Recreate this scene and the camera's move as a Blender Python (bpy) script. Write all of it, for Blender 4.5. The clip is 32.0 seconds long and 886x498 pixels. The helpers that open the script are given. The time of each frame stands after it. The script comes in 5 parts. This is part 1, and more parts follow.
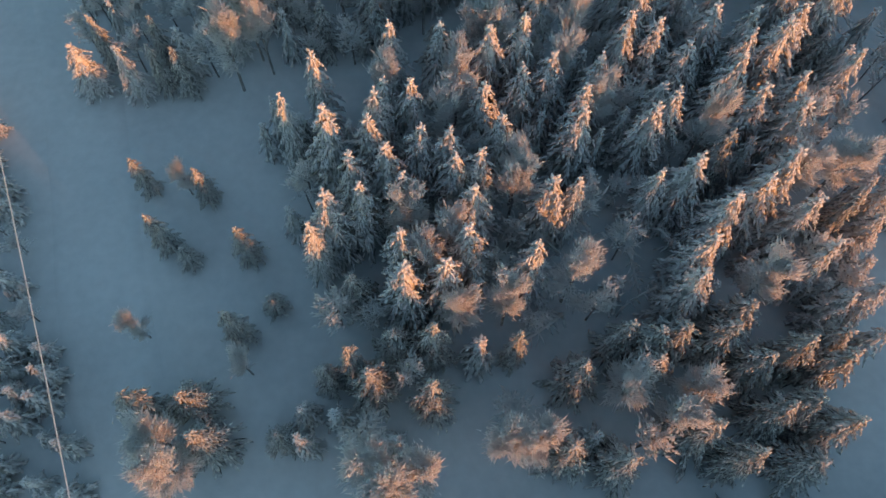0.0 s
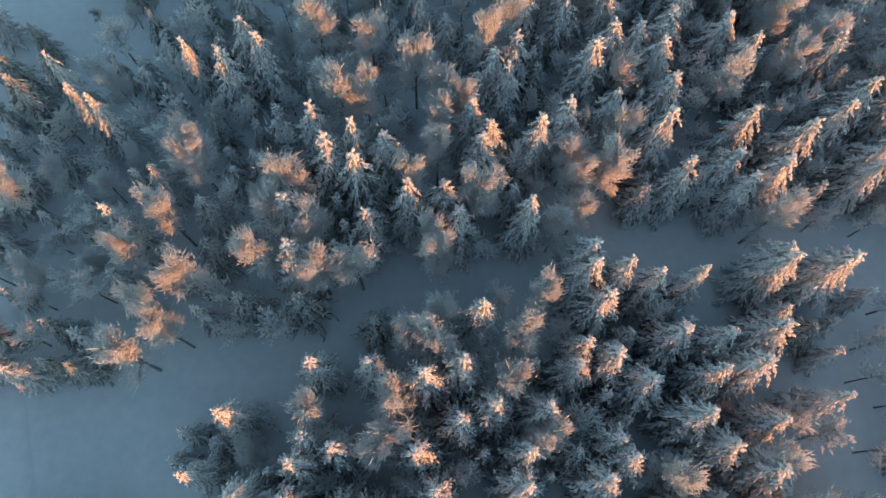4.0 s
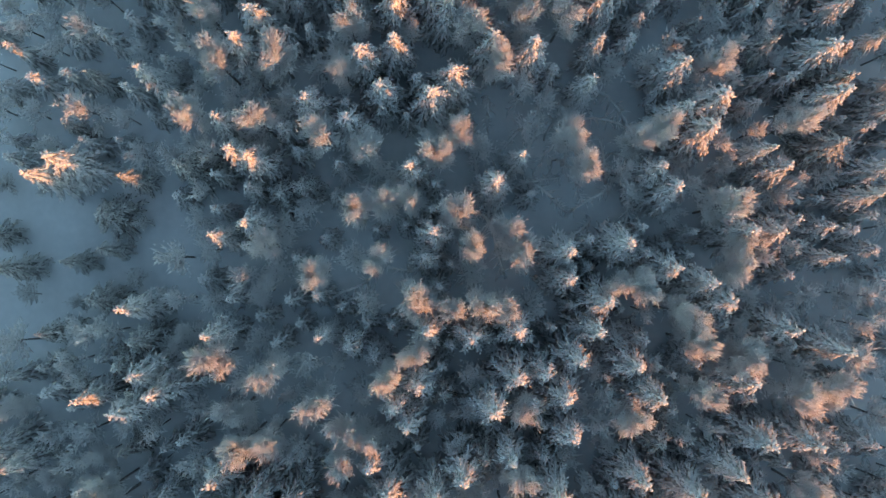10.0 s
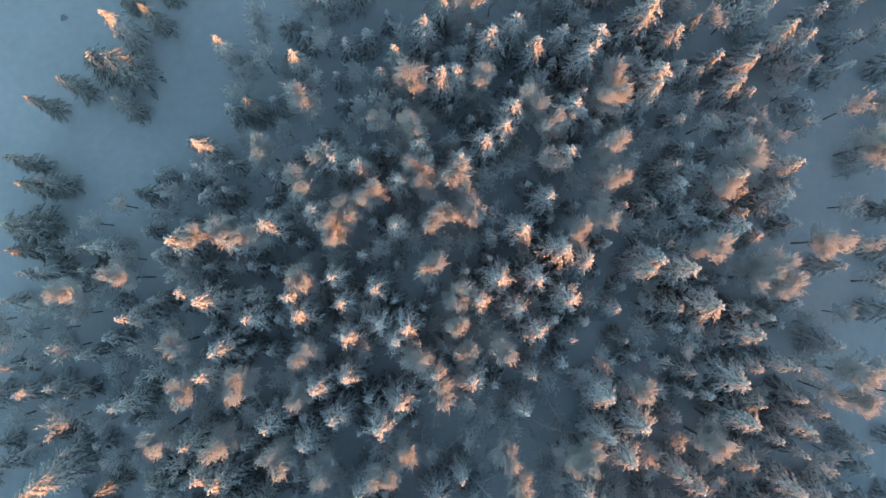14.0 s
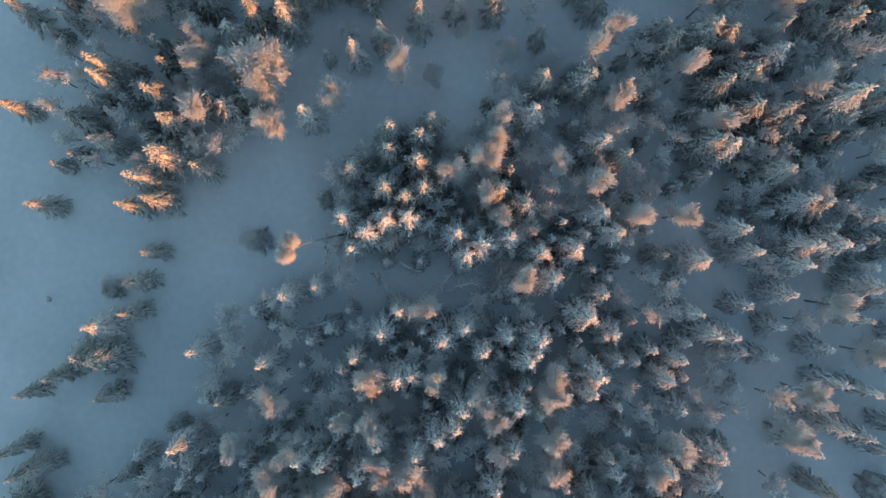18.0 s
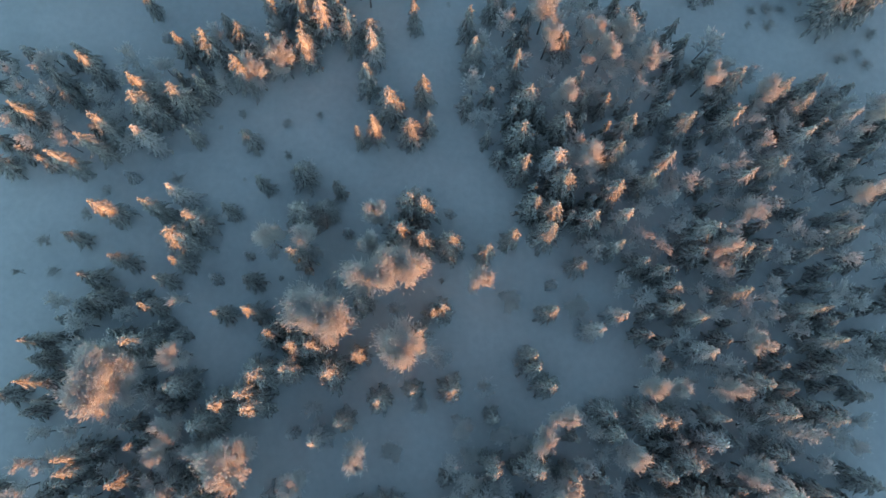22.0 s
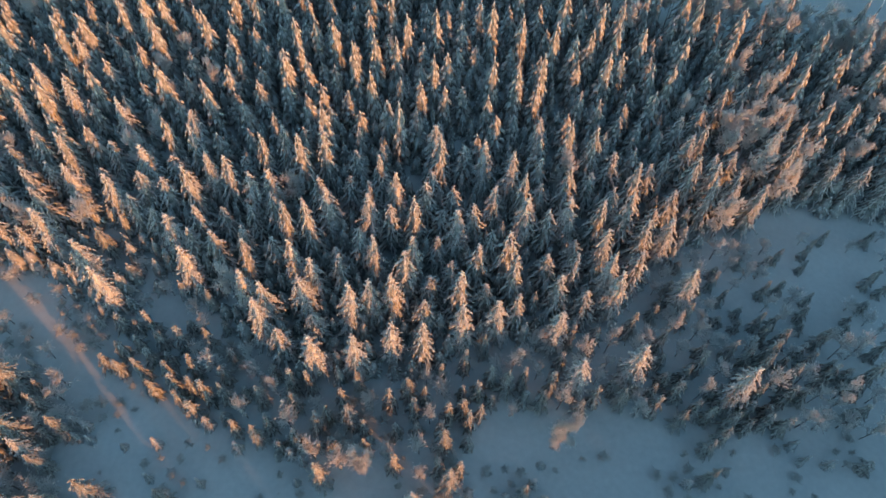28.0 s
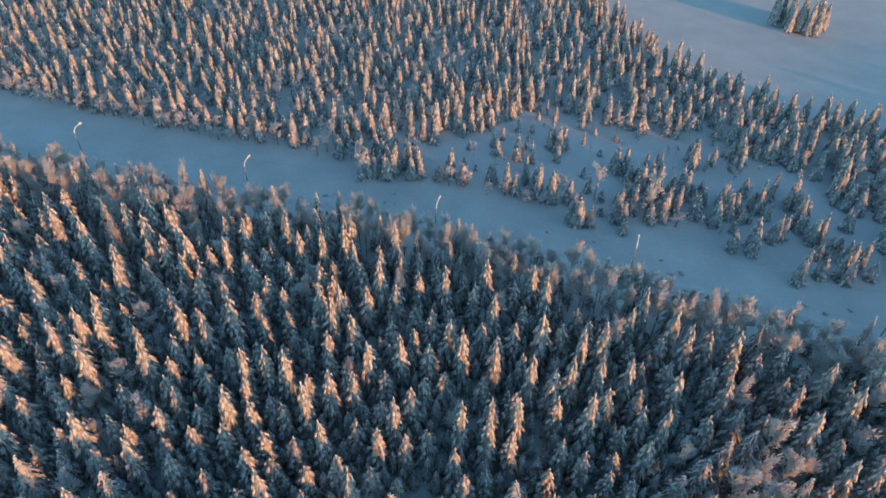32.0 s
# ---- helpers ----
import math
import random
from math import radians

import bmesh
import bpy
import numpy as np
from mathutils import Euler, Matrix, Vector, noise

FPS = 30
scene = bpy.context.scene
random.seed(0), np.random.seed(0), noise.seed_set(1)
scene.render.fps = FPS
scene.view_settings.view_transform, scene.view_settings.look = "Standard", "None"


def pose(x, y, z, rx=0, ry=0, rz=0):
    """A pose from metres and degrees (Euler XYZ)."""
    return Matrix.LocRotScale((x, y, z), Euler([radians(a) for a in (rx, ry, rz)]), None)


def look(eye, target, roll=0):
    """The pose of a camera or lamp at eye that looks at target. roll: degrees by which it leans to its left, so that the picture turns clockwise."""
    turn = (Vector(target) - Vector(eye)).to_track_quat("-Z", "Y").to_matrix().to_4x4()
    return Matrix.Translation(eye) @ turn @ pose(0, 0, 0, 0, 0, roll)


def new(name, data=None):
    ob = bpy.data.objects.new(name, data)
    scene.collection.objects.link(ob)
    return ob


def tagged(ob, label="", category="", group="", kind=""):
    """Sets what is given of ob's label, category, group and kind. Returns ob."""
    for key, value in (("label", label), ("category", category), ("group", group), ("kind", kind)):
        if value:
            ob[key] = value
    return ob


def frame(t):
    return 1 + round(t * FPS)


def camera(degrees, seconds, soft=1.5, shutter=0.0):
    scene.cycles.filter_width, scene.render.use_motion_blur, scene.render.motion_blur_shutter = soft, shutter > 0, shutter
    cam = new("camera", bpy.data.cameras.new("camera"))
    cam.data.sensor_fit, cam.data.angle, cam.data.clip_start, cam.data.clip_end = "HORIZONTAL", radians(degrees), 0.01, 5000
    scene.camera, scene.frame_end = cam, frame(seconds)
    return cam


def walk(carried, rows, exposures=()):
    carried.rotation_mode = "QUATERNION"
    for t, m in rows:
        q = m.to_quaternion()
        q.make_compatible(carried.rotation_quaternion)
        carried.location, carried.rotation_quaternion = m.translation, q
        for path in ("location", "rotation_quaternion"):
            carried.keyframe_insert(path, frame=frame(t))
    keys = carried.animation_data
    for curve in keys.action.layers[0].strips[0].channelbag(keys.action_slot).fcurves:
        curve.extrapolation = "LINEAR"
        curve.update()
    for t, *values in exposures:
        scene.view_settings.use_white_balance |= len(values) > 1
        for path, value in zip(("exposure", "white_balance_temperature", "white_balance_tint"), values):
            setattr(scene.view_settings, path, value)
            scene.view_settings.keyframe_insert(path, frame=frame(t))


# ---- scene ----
cam = camera(69.4, 32.0, soft=1.5)
METRES, EYE, TILT, LEAN, TURN = 180.0, 34.0, -65.3, -0.75, 0.0
ROWS = [
    (0.0, 0.0, 0.0, 0.0, 0.0, 0.0, 0.0),
    (0.5, 0.0024, 0.0034, 0.014, 0.0, -0.62, 0.01),
    (1.0, 0.0047, 0.0067, 0.028, 0.0, -1.22, 0.03),
    (1.5, 0.0072, 0.0102, 0.0423, 0.05, -1.91, 0.04),
    (2.0, 0.0096, 0.0137, 0.0567, 0.08, -2.54, 0.05),
    (2.5, 0.012, 0.0174, 0.0711, 0.07, -3.15, 0.06),
    (3.0, 0.0146, 0.0212, 0.0854, 0.1, -3.67, 0.08),
    (3.5, 0.0171, 0.025, 0.0998, 0.05, -4.22, 0.08),
    (4.0, 0.0199, 0.0289, 0.1142, 0.06, -4.69, 0.11),
    (6.5, 0.0348, 0.0481, 0.1884, 0.31, -9.86, 0.14),
    (7.0, 0.0376, 0.0518, 0.2031, 0.33, -12.38, 0.13),
    (7.5, 0.0404, 0.0555, 0.2179, 0.33, -14.88, 0.11),
    (8.0, 0.0432, 0.0592, 0.2327, 0.34, -17.31, 0.1),
    (8.5, 0.0459, 0.0628, 0.2474, 0.33, -19.65, 0.11),
    (9.0, 0.0487, 0.0673, 0.2627, 0.33, -22.3, 0.12),
    (9.5, 0.0513, 0.0706, 0.2774, 0.3, -23.2, 0.1),
    (10.0, 0.0544, 0.0742, 0.292, 0.37, -23.17, 0.13),
    (10.5, 0.0572, 0.0778, 0.3069, 0.4, -23.24, 0.16),
    (11.0, 0.0592, 0.0813, 0.3214, 0.3, -23.25, 0.08),
    (11.5, 0.0617, 0.0845, 0.3358, 0.3, -23.18, 0.08),
    (12.0, 0.0639, 0.0878, 0.3505, 0.25, -23.22, 0.06),
    (12.5, 0.0664, 0.091, 0.3652, 0.25, -23.25, 0.03),
    (13.0, 0.0691, 0.0942, 0.38, 0.3, -23.28, 0.07),
    (13.5, 0.071, 0.0975, 0.3946, 0.22, -23.33, 0.02),
    (14.0, 0.0734, 0.1006, 0.409, 0.24, -23.31, 0.05),
    (14.5, 0.0756, 0.1043, 0.4243, 0.23, -23.47, 0.03),
    (16.5, 0.084, 0.1193, 0.4851, -0.0, -23.9, 0.11),
    (17.0, 0.0863, 0.1228, 0.5001, 0.0, -23.93, 0.1),
    (17.5, 0.0887, 0.1265, 0.5148, 0.02, -23.92, 0.08),
    (18.0, 0.0912, 0.1299, 0.5295, 0.05, -23.89, 0.1),
    (18.5, 0.0936, 0.1335, 0.5443, 0.06, -23.89, 0.12),
    (19.0, 0.0959, 0.1368, 0.559, 0.04, -23.84, 0.09),
    (19.5, 0.0981, 0.1403, 0.5736, 0.02, -23.77, 0.07),
    (20.0, 0.1005, 0.1438, 0.5879, 0.02, -22.54, 0.05),
    (20.5, 0.1029, 0.1475, 0.6031, 0.02, -20.51, 0.02),
    (21.0, 0.1054, 0.1514, 0.6192, 0.02, -18.67, -0.0),
    (21.5, 0.1075, 0.1552, 0.6346, -0.04, -16.65, -0.06),
    (22.0, 0.1098, 0.1591, 0.6503, -0.07, -14.58, -0.09),
    (22.5, 0.1127, 0.1631, 0.6661, -0.03, -12.5, -0.07),
    (23.0, 0.1151, 0.1672, 0.6818, -0.07, -10.4, -0.12),
    (23.5, 0.1178, 0.1712, 0.6983, -0.06, -8.43, -0.13),
    (24.0, 0.1203, 0.1751, 0.7142, -0.09, -6.39, -0.16),
    (24.5, 0.1231, 0.1791, 0.7301, -0.09, -4.34, -0.18),
    (25.0, 0.1258, 0.1829, 0.7457, -0.11, -2.29, -0.22),
    (25.5, 0.1286, 0.1866, 0.7614, -0.1, -0.27, -0.23),
    (27.5, 0.139, 0.2003, 0.8251, -0.24, 7.41, -0.31),
    (28.0, 0.1417, 0.2035, 0.8402, -0.26, 9.3, -0.33),
    (28.5, 0.1445, 0.2066, 0.8552, -0.27, 11.16, -0.35),
    (29.0, 0.1472, 0.2098, 0.87, -0.28, 13.05, -0.38),
    (29.5, 0.1498, 0.213, 0.8849, -0.31, 14.94, -0.4),
    (30.0, 0.1527, 0.2161, 0.8997, -0.31, 16.91, -0.42),
    (30.5, 0.1555, 0.2193, 0.9142, -0.33, 18.96, -0.42),
    (31.0, 0.1581, 0.2224, 0.9294, -0.36, 20.97, -0.44),
    (31.5, 0.161, 0.2257, 0.9441, -0.36, 23.09, -0.43),
    (32.0, 0.164, 0.2289, 0.9592, -0.39, 25.14, -0.44),
]
walk(cam, [(t, pose(0, 0, EYE, TILT, LEAN, TURN) @ pose(METRES * x, METRES * y, METRES * z, 90 + pitch, roll, yaw)) for t, x, y, z, yaw, pitch, roll in ROWS],
     exposures=[(0.0, 1.2, 6820, 1.0), (4.0, 1.58, 6880, 1.0), (9.0, 1.77, 6980, 2.0), (14.0, 1.73, 7030, 2.0), (20.0, 1.6, 6920, 1.0), (25.0, 1.3, 6880, -2.0), (28.0, 1.17, 6250, -6.0), (32.0, 1.17, 5650, -6.0)])

# ---- light: a low warm sun from the south-east, blue winter sky ----
SUN_ELEV, SUN_AZ = 6.8, 134.0          # degrees above the horizon; degrees clockwise from +y
world = bpy.data.worlds.new("winter_sky")
scene.world = world
world.use_nodes = True
wn = world.node_tree.nodes
sky = wn.new("ShaderNodeTexSky")
sky.sky_type, sky.sun_disc = "NISHITA", False
sky.sun_elevation, sky.sun_rotation = radians(SUN_ELEV), radians(SUN_AZ)
sky.air_density, sky.dust_density, sky.ozone_density = 1.0, 0.3, 1.6
wn["Background"].inputs["Strength"].default_value = 0.15
world.node_tree.links.new(sky.outputs["Color"], wn["Background"].inputs["Color"])
sun_data = bpy.data.lights.new("sun", "SUN")
sun_data.energy, sun_data.angle, sun_data.color = 2.7, radians(1.2), (1.0, 0.345, 0.11)
sun = new("sun", sun_data)
sv = Vector((math.sin(radians(SUN_AZ)) * math.cos(radians(SUN_ELEV)), math.cos(radians(SUN_AZ)) * math.cos(radians(SUN_ELEV)), math.sin(radians(SUN_ELEV))))
sun.matrix_world = look(sv * 400 + Vector((20, 120, 0)), (20, 120, 0))


# ---- materials ----
def material(name, low, high, rough, scale, bump, fine=18.0, random_part=0.0, spec=0.3):
    """Two-scale mottled surface between two colours, with fine relief."""
    m = bpy.data.materials.new(name)
    m.use_nodes = True
    n, l = m.node_tree.nodes, m.node_tree.links
    b = n["Principled BSDF"]
    b.inputs["Roughness"].default_value = rough
    b.inputs["Specular IOR Level"].default_value = spec
    geo = n.new("ShaderNodeNewGeometry")
    big, small = n.new("ShaderNodeTexNoise"), n.new("ShaderNodeTexNoise")
    for tex, s, d in ((big, scale, 3.0), (small, fine, 4.0)):
        tex.inputs["Scale"].default_value, tex.inputs["Detail"].default_value = s, d
        l.new(geo.outputs["Position"], tex.inputs["Vector"])
    mix = n.new("ShaderNodeMath")
    mix.operation = "MULTIPLY_ADD"
    l.new(big.outputs["Fac"], mix.inputs[0])
    mix.inputs[1].default_value = 0.6
    half = n.new("ShaderNodeMath")
    half.operation = "MULTIPLY"
    l.new(small.outputs["Fac"], half.inputs[0])
    half.inputs[1].default_value = 0.4
    l.new(half.outputs[0], mix.inputs[2])
    fac = mix.outputs[0]
    if random_part:
        add = n.new("ShaderNodeMath")
        add.operation = "MULTIPLY_ADD"
        l.new(geo.outputs["Random Per Island"], add.inputs[0])
        add.inputs[1].default_value = random_part
        l.new(fac, add.inputs[2])
        fac = add.outputs[0]
    ramp = n.new("ShaderNodeValToRGB")
    ramp.color_ramp.elements[0].position, ramp.color_ramp.elements[1].position = 0.3, 0.7 + random_part
    ramp.color_ramp.elements[0].color, ramp.color_ramp.elements[1].color = (*low, 1), (*high, 1)
    l.new(fac, ramp.inputs["Fac"])
    l.new(ramp.outputs["Color"], b.inputs["Base Color"])
    bp = n.new("ShaderNodeBump")
    bp.inputs["Strength"].default_value, bp.inputs["Distance"].default_value = bump, 0.05
    l.new(small.outputs["Fac"], bp.inputs["Height"])
    l.new(bp.outputs["Normal"], b.inputs["Normal"])
    return m


def let_light(m, share):
    """Mixes in light that passes through thin frost."""
    n, l = m.node_tree.nodes, m.node_tree.links
    glow, mix = n.new("ShaderNodeBsdfTranslucent"), n.new("ShaderNodeMixShader")
    ramp = [k for k in n if k.bl_idname == "ShaderNodeValToRGB"][0]
    l.new(ramp.outputs["Color"], glow.inputs["Color"])
    mix.inputs[0].default_value = share
    l.new(n["Principled BSDF"].outputs[0], mix.inputs[1])
    l.new(glow.outputs[0], mix.inputs[2])
    l.new(mix.outputs[0], n["Material Output"].inputs["Surface"])


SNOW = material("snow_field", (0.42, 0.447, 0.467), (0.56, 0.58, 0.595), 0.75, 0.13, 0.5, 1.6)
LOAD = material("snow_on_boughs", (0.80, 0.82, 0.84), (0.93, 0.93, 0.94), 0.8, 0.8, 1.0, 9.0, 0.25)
FROST = material("hoar_frost", (0.80, 0.81, 0.82), (0.93, 0.93, 0.93), 0.85, 0.8, 0.3, 20.0, 0.3)
let_light(FROST, 0.72)
let_light(LOAD, 0.38)
RIMED = material("rimed_needles", (0.16, 0.178, 0.178), (0.84, 0.85, 0.86), 0.85, 1.3, 1.0, 7.0)
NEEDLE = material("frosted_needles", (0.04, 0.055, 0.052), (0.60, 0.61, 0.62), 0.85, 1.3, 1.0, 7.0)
# thin frost over green needles, with the dim tone of unlit boughs mixed in
BOUGH = material("shaded_frosted_boughs", (0.30, 0.325, 0.315), (0.90, 0.905, 0.91), 0.85, 2.2, 0.8, 9.0, 0.15)
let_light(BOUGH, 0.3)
THIN_FROST = material("thinly_frosted_stems", (0.30, 0.31, 0.305), (0.56, 0.57, 0.57), 0.85, 0.9, 0.3, 14.0)
BARK = material("bark", (0.06, 0.05, 0.045), (0.16, 0.14, 0.125), 0.9, 3.0, 0.6, 25.0)
FROST_BARK = material("frosted_bark", (0.12, 0.11, 0.105), (0.42, 0.42, 0.42), 0.85, 2.0, 0.5, 25.0)
GLASSY = material("lamp_lens", (0.55, 0.55, 0.52), (0.65, 0.65, 0.62), 0.2, 2.0, 0.0, 30.0)


# ---- ground ----
def rise(x, y):
    """Height of the snow surface."""
    u = np.clip((np.asarray(y, float) - 165) / 70, 0, 1)
    z = 3.0 * u * u * (3 - 2 * u)
    z = z + 0.05 * np.sin(x * 0.11 + 0.7) * np.sin(y * 0.13) + 0.012 * np.sin(x * 0.83 + 1.7 * np.sin(y * 0.21))
    return z


def mesh_of(name, verts, tris, mats, index=None, smooth=True):
    """A mesh from arrays of points and triangles."""
    verts, tris = np.asarray(verts, np.float32), np.asarray(tris, np.int32)
    me = bpy.data.meshes.new(name)
    me.vertices.add(len(verts))
    me.vertices.foreach_set("co", verts.ravel())
    me.loops.add(3 * len(tris))
    me.loops.foreach_set("vertex_index", tris.ravel())
    me.polygons.add(len(tris))
    me.polygons.foreach_set("loop_start", np.arange(0, 3 * len(tris), 3, dtype=np.int32))
    me.polygons.foreach_set("use_smooth", np.full(len(tris), smooth))
    if index is not None:
        me.polygons.foreach_set("material_index", np.asarray(index, np.int32))
    for m in mats:
        me.materials.append(m)
    me.update(calc_edges=True)
    me.validate()
    return me


gx = np.concatenate([[-4500, -2500, -1200, -600, -300, -180], np.arange(-120, 180.1, 2.0), [240, 400, 700, 1300, 2500, 4500]])
gy = np.concatenate([[-4500, -2500, -1200, -500, -200, -80], np.arange(-30, 330, 2.0), np.arange(332, 460, 8), [520, 700, 1100, 2000, 4500]])
X, Y = np.meshgrid(gx, gy)
gv = np.stack([X, Y, rise(X, Y)], -1).reshape(-1, 3)
nx, ny = len(gx), len(gy)
q = (np.arange(ny - 1)[:, None] * nx + np.arange(nx - 1)[None, :]).ravel()
gt = np.concatenate([np.stack([q, q + 1, q + nx + 1], -1), np.stack([q, q + nx + 1, q + nx], -1)])
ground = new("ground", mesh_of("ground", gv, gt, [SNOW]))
tagged(ground, "deep untouched snow covering gently uneven forest ground", "snow", kind="structure")


# ---- plants: shapes ----
class Shape:
    """Points and triangles that grow by tapered shoots."""

    def __init__(self):
        self.v, self.t, self.n = [], [], 0

    def shoot(self, pts, radii, sides=4, flat=1.0):
        """A tapered shoot through pts, closed by a tip at the last one. flat squeezes it in height."""
        pts = [np.asarray(p, float) for p in pts]
        rings = len(pts) - 1
        for i in range(rings):
            d = pts[i + 1] - pts[max(i - 1, 0)]
            d /= np.linalg.norm(d) + 1e-9
            side = np.cross(d, (0, 0, 1.0)) if abs(d[2]) < 0.95 else np.array([1.0, 0, 0])
            side /= np.linalg.norm(side) + 1e-9
            up = np.cross(side, d)
            for k in range(sides):
                a = 2 * math.pi * (k + 0.5 * (i % 2)) / sides
                self.v.append(pts[i] + radii[i] * (math.cos(a) * side + flat * math.sin(a) * up))
        self.v.append(pts[-1])
        b = self.n
        for i in range(rings - 1):
            for k in range(sides):
                k2 = (k + 1) % sides
                p, r = b + i * sides, b + (i + 1) * sides
                self.t += [(p + k, p + k2, r + k2), (p + k, r + k2, r + k)]
        last, tip = b + (rings - 1) * sides, b + rings * sides
        self.t += [(last + k, last + (k + 1) % sides, tip) for k in range(sides)]
        self.n += rings * sides + 1

    def clump(self, p, q, r, sides=3):
        """A rounded lump of snow from p to q, thickest near its outer third."""
        p, q = np.asarray(p, float), np.asarray(q, float)
        d = q - p
        size = np.linalg.norm(d) + 1e-9
        d /= size
        side = np.cross(d, (0, 0, 1.0)) if abs(d[2]) < 0.95 else np.array([1.0, 0, 0])
        side /= np.linalg.norm(side) + 1e-9
        up, m, b = np.cross(side, d), p * 0.4 + q * 0.6, self.n
        self.v.append(p)
        for k in range(sides):
            a = 2 * math.pi * k / sides + size * 40
            self.v.append(m + r * (math.cos(a) * side + math.sin(a) * up))
        self.v.append(q)
        for k in range(sides):
            k2 = (k + 1) % sides
            self.t += [(b, b + 1 + k2, b + 1 + k), (b + 1 + k, b + 1 + k2, b + 1 + sides)]
        self.n += sides + 2

    def arrays(self):
        return np.array(self.v, np.float32), np.array(self.t, np.int32)


def spruce(rng, detail, high=7.0, wide=1.3, snowy=1.0, dark=0.72, tiers=0):
    """Trunk, dark needle core and the drooping snowy boughs. detail 3 near, 2 middle, 1 far, 0 out of sight."""
    trunk, needles, snow = Shape(), Shape(), Shape()
    trunk.shoot([(0, 0, -0.3), (0.02, 0, high * 0.5), (0, 0, high * 0.97)], [0.13, 0.08], 5 if detail == 3 else 3)
    grow = (high / 7.0) ** 0.5

    def girth(f):
        return wide * (1 - f) ** (0.62 if detail < 2 else 0.46)

    if detail == 0:
        needles.shoot([(0, 0, 0.1), (0, 0, high * 0.45), (0, 0, high * 0.9)], [wide * 0.95, wide * 0.6], 5)
    else:
        core = [(rng.uniform(-0.05, 0.05), rng.uniform(-0.05, 0.05), high * (0.06 + 0.9 * f)) for f in (0.0, 0.12, 0.3, 0.5, 0.72, 1.0)]
        needles.shoot(core, [(dark if detail < 3 else 0.56) * girth(f) for f in (0.0, 0.12, 0.3, 0.5, 0.72)], 5 if detail < 3 else 8)
    layers = tiers or (4, 6, 8, 11)[detail]
    step = high * 0.86 / layers
    for i in range(layers):
        f = i / (layers - 0.3)
        z = high * (0.17 + 0.80 * f)
        r = girth(f) * rng.uniform(0.88, 1.08) + 0.10
        count = max(4, round((4, 6, 6.5, 7.4)[detail] - 2.4 * f))
        a0 = rng.uniform(0, 6.28)
        for k in range(count):
            a = a0 + 6.2832 * k / count + rng.uniform(-0.35, 0.35)
            reach = r * (rng.uniform(0.72, 1.18) if detail < 3 else rng.uniform(0.7, 1.28))
            drop = step * rng.uniform(0.9, 1.7) * (1.0 - 0.35 * f) * (1.15 if detail == 3 else 1.0)
            zz = z + rng.uniform(-0.3, 0.3) * step
            th = (0.62 + 0.45 * (1 - f)) * rng.uniform(0.8, 1.2) * snowy * grow

            def at(u, side=0.0, low=0.0):
                q = a + side
                return (math.cos(q) * reach * u, math.sin(q) * reach * u, zz - drop * max(u - 0.25, 0.0) ** 1.6 * 1.5 - low)

            if tiers:
                snow.shoot([at(0.1), at(0.7), at(1.08, 0, 0.06)], [0.08 * th, 0.11 * th], 3, 0.9)
            elif detail == 3:
                snow.shoot([at(0.1), at(0.6), at(1.06, 0, 0.06)], [0.07 * th, 0.085 * th], 3, 0.9)
            elif detail:
                snow.shoot([at(0.1), at(0.72), at(1.05, 0, 0.05)], [0.12 * th, (0, 0.36, 0.24)[detail] * th], 3, 0.9)
            else:
                snow.shoot([at(0.0), at(1.06)], [0.5 * th], 3, 0.9)
            if detail > 1:
                needles.shoot([at(0.55, 0.1, 0.14), at(1.05, 0.12, 0.28)], [0.15 * (0.6 + 0.5 * (1 - f))], 3, 0.6)
            if f < 0.93:
                for n in range((0, 0, 2, 4 if tiers else 7)[detail]):
                    u = rng.uniform(0.3, 0.62) if detail < 3 else 0.36 + (0.19 if tiers else 0.105) * n + rng.uniform(-0.05, 0.05)
                    sg = (1 if n % 2 else -1) * rng.uniform(0.22, 0.5)
                    e = rng.uniform(0.85, 1.12)
                    w = th * rng.uniform(0.8, 1.2)
                    if detail == 3:
                        sg = (1 if n % 2 else -1) * min(0.6, rng.uniform(0.08, 0.24) / (reach * u + 0.15))
                        b, e = np.array(at(u - 0.06)), np.array(at(u + rng.uniform(0.16, 0.30), sg, rng.uniform(-0.08, 0.14)))
                        snow.clump(b, e, rng.uniform(0.055, 0.095) * w)
                    else:
                        snow.shoot([at(u), at(e, sg, 0.08)], [0.21 * w], 3, 0.9)
    snow.shoot([(0, 0, high * 0.84), (0.02, 0.01, high * 0.95), (0, 0, high)], [0.18, 0.13], 4)
    for k in range(14 if detail == 3 else 0):
        a = 2.4 * k + rng.uniform(-0.3, 0.3)
        u = rng.uniform(0.34, 0.62) * (1 - 0.035 * k)
        z = high * (0.81 + 0.0125 * k)
        snow.clump((0, 0, z), (u * math.cos(a), u * math.sin(a), z + rng.uniform(-0.05, 0.2)), rng.uniform(0.1, 0.15))
    return trunk, needles, snow


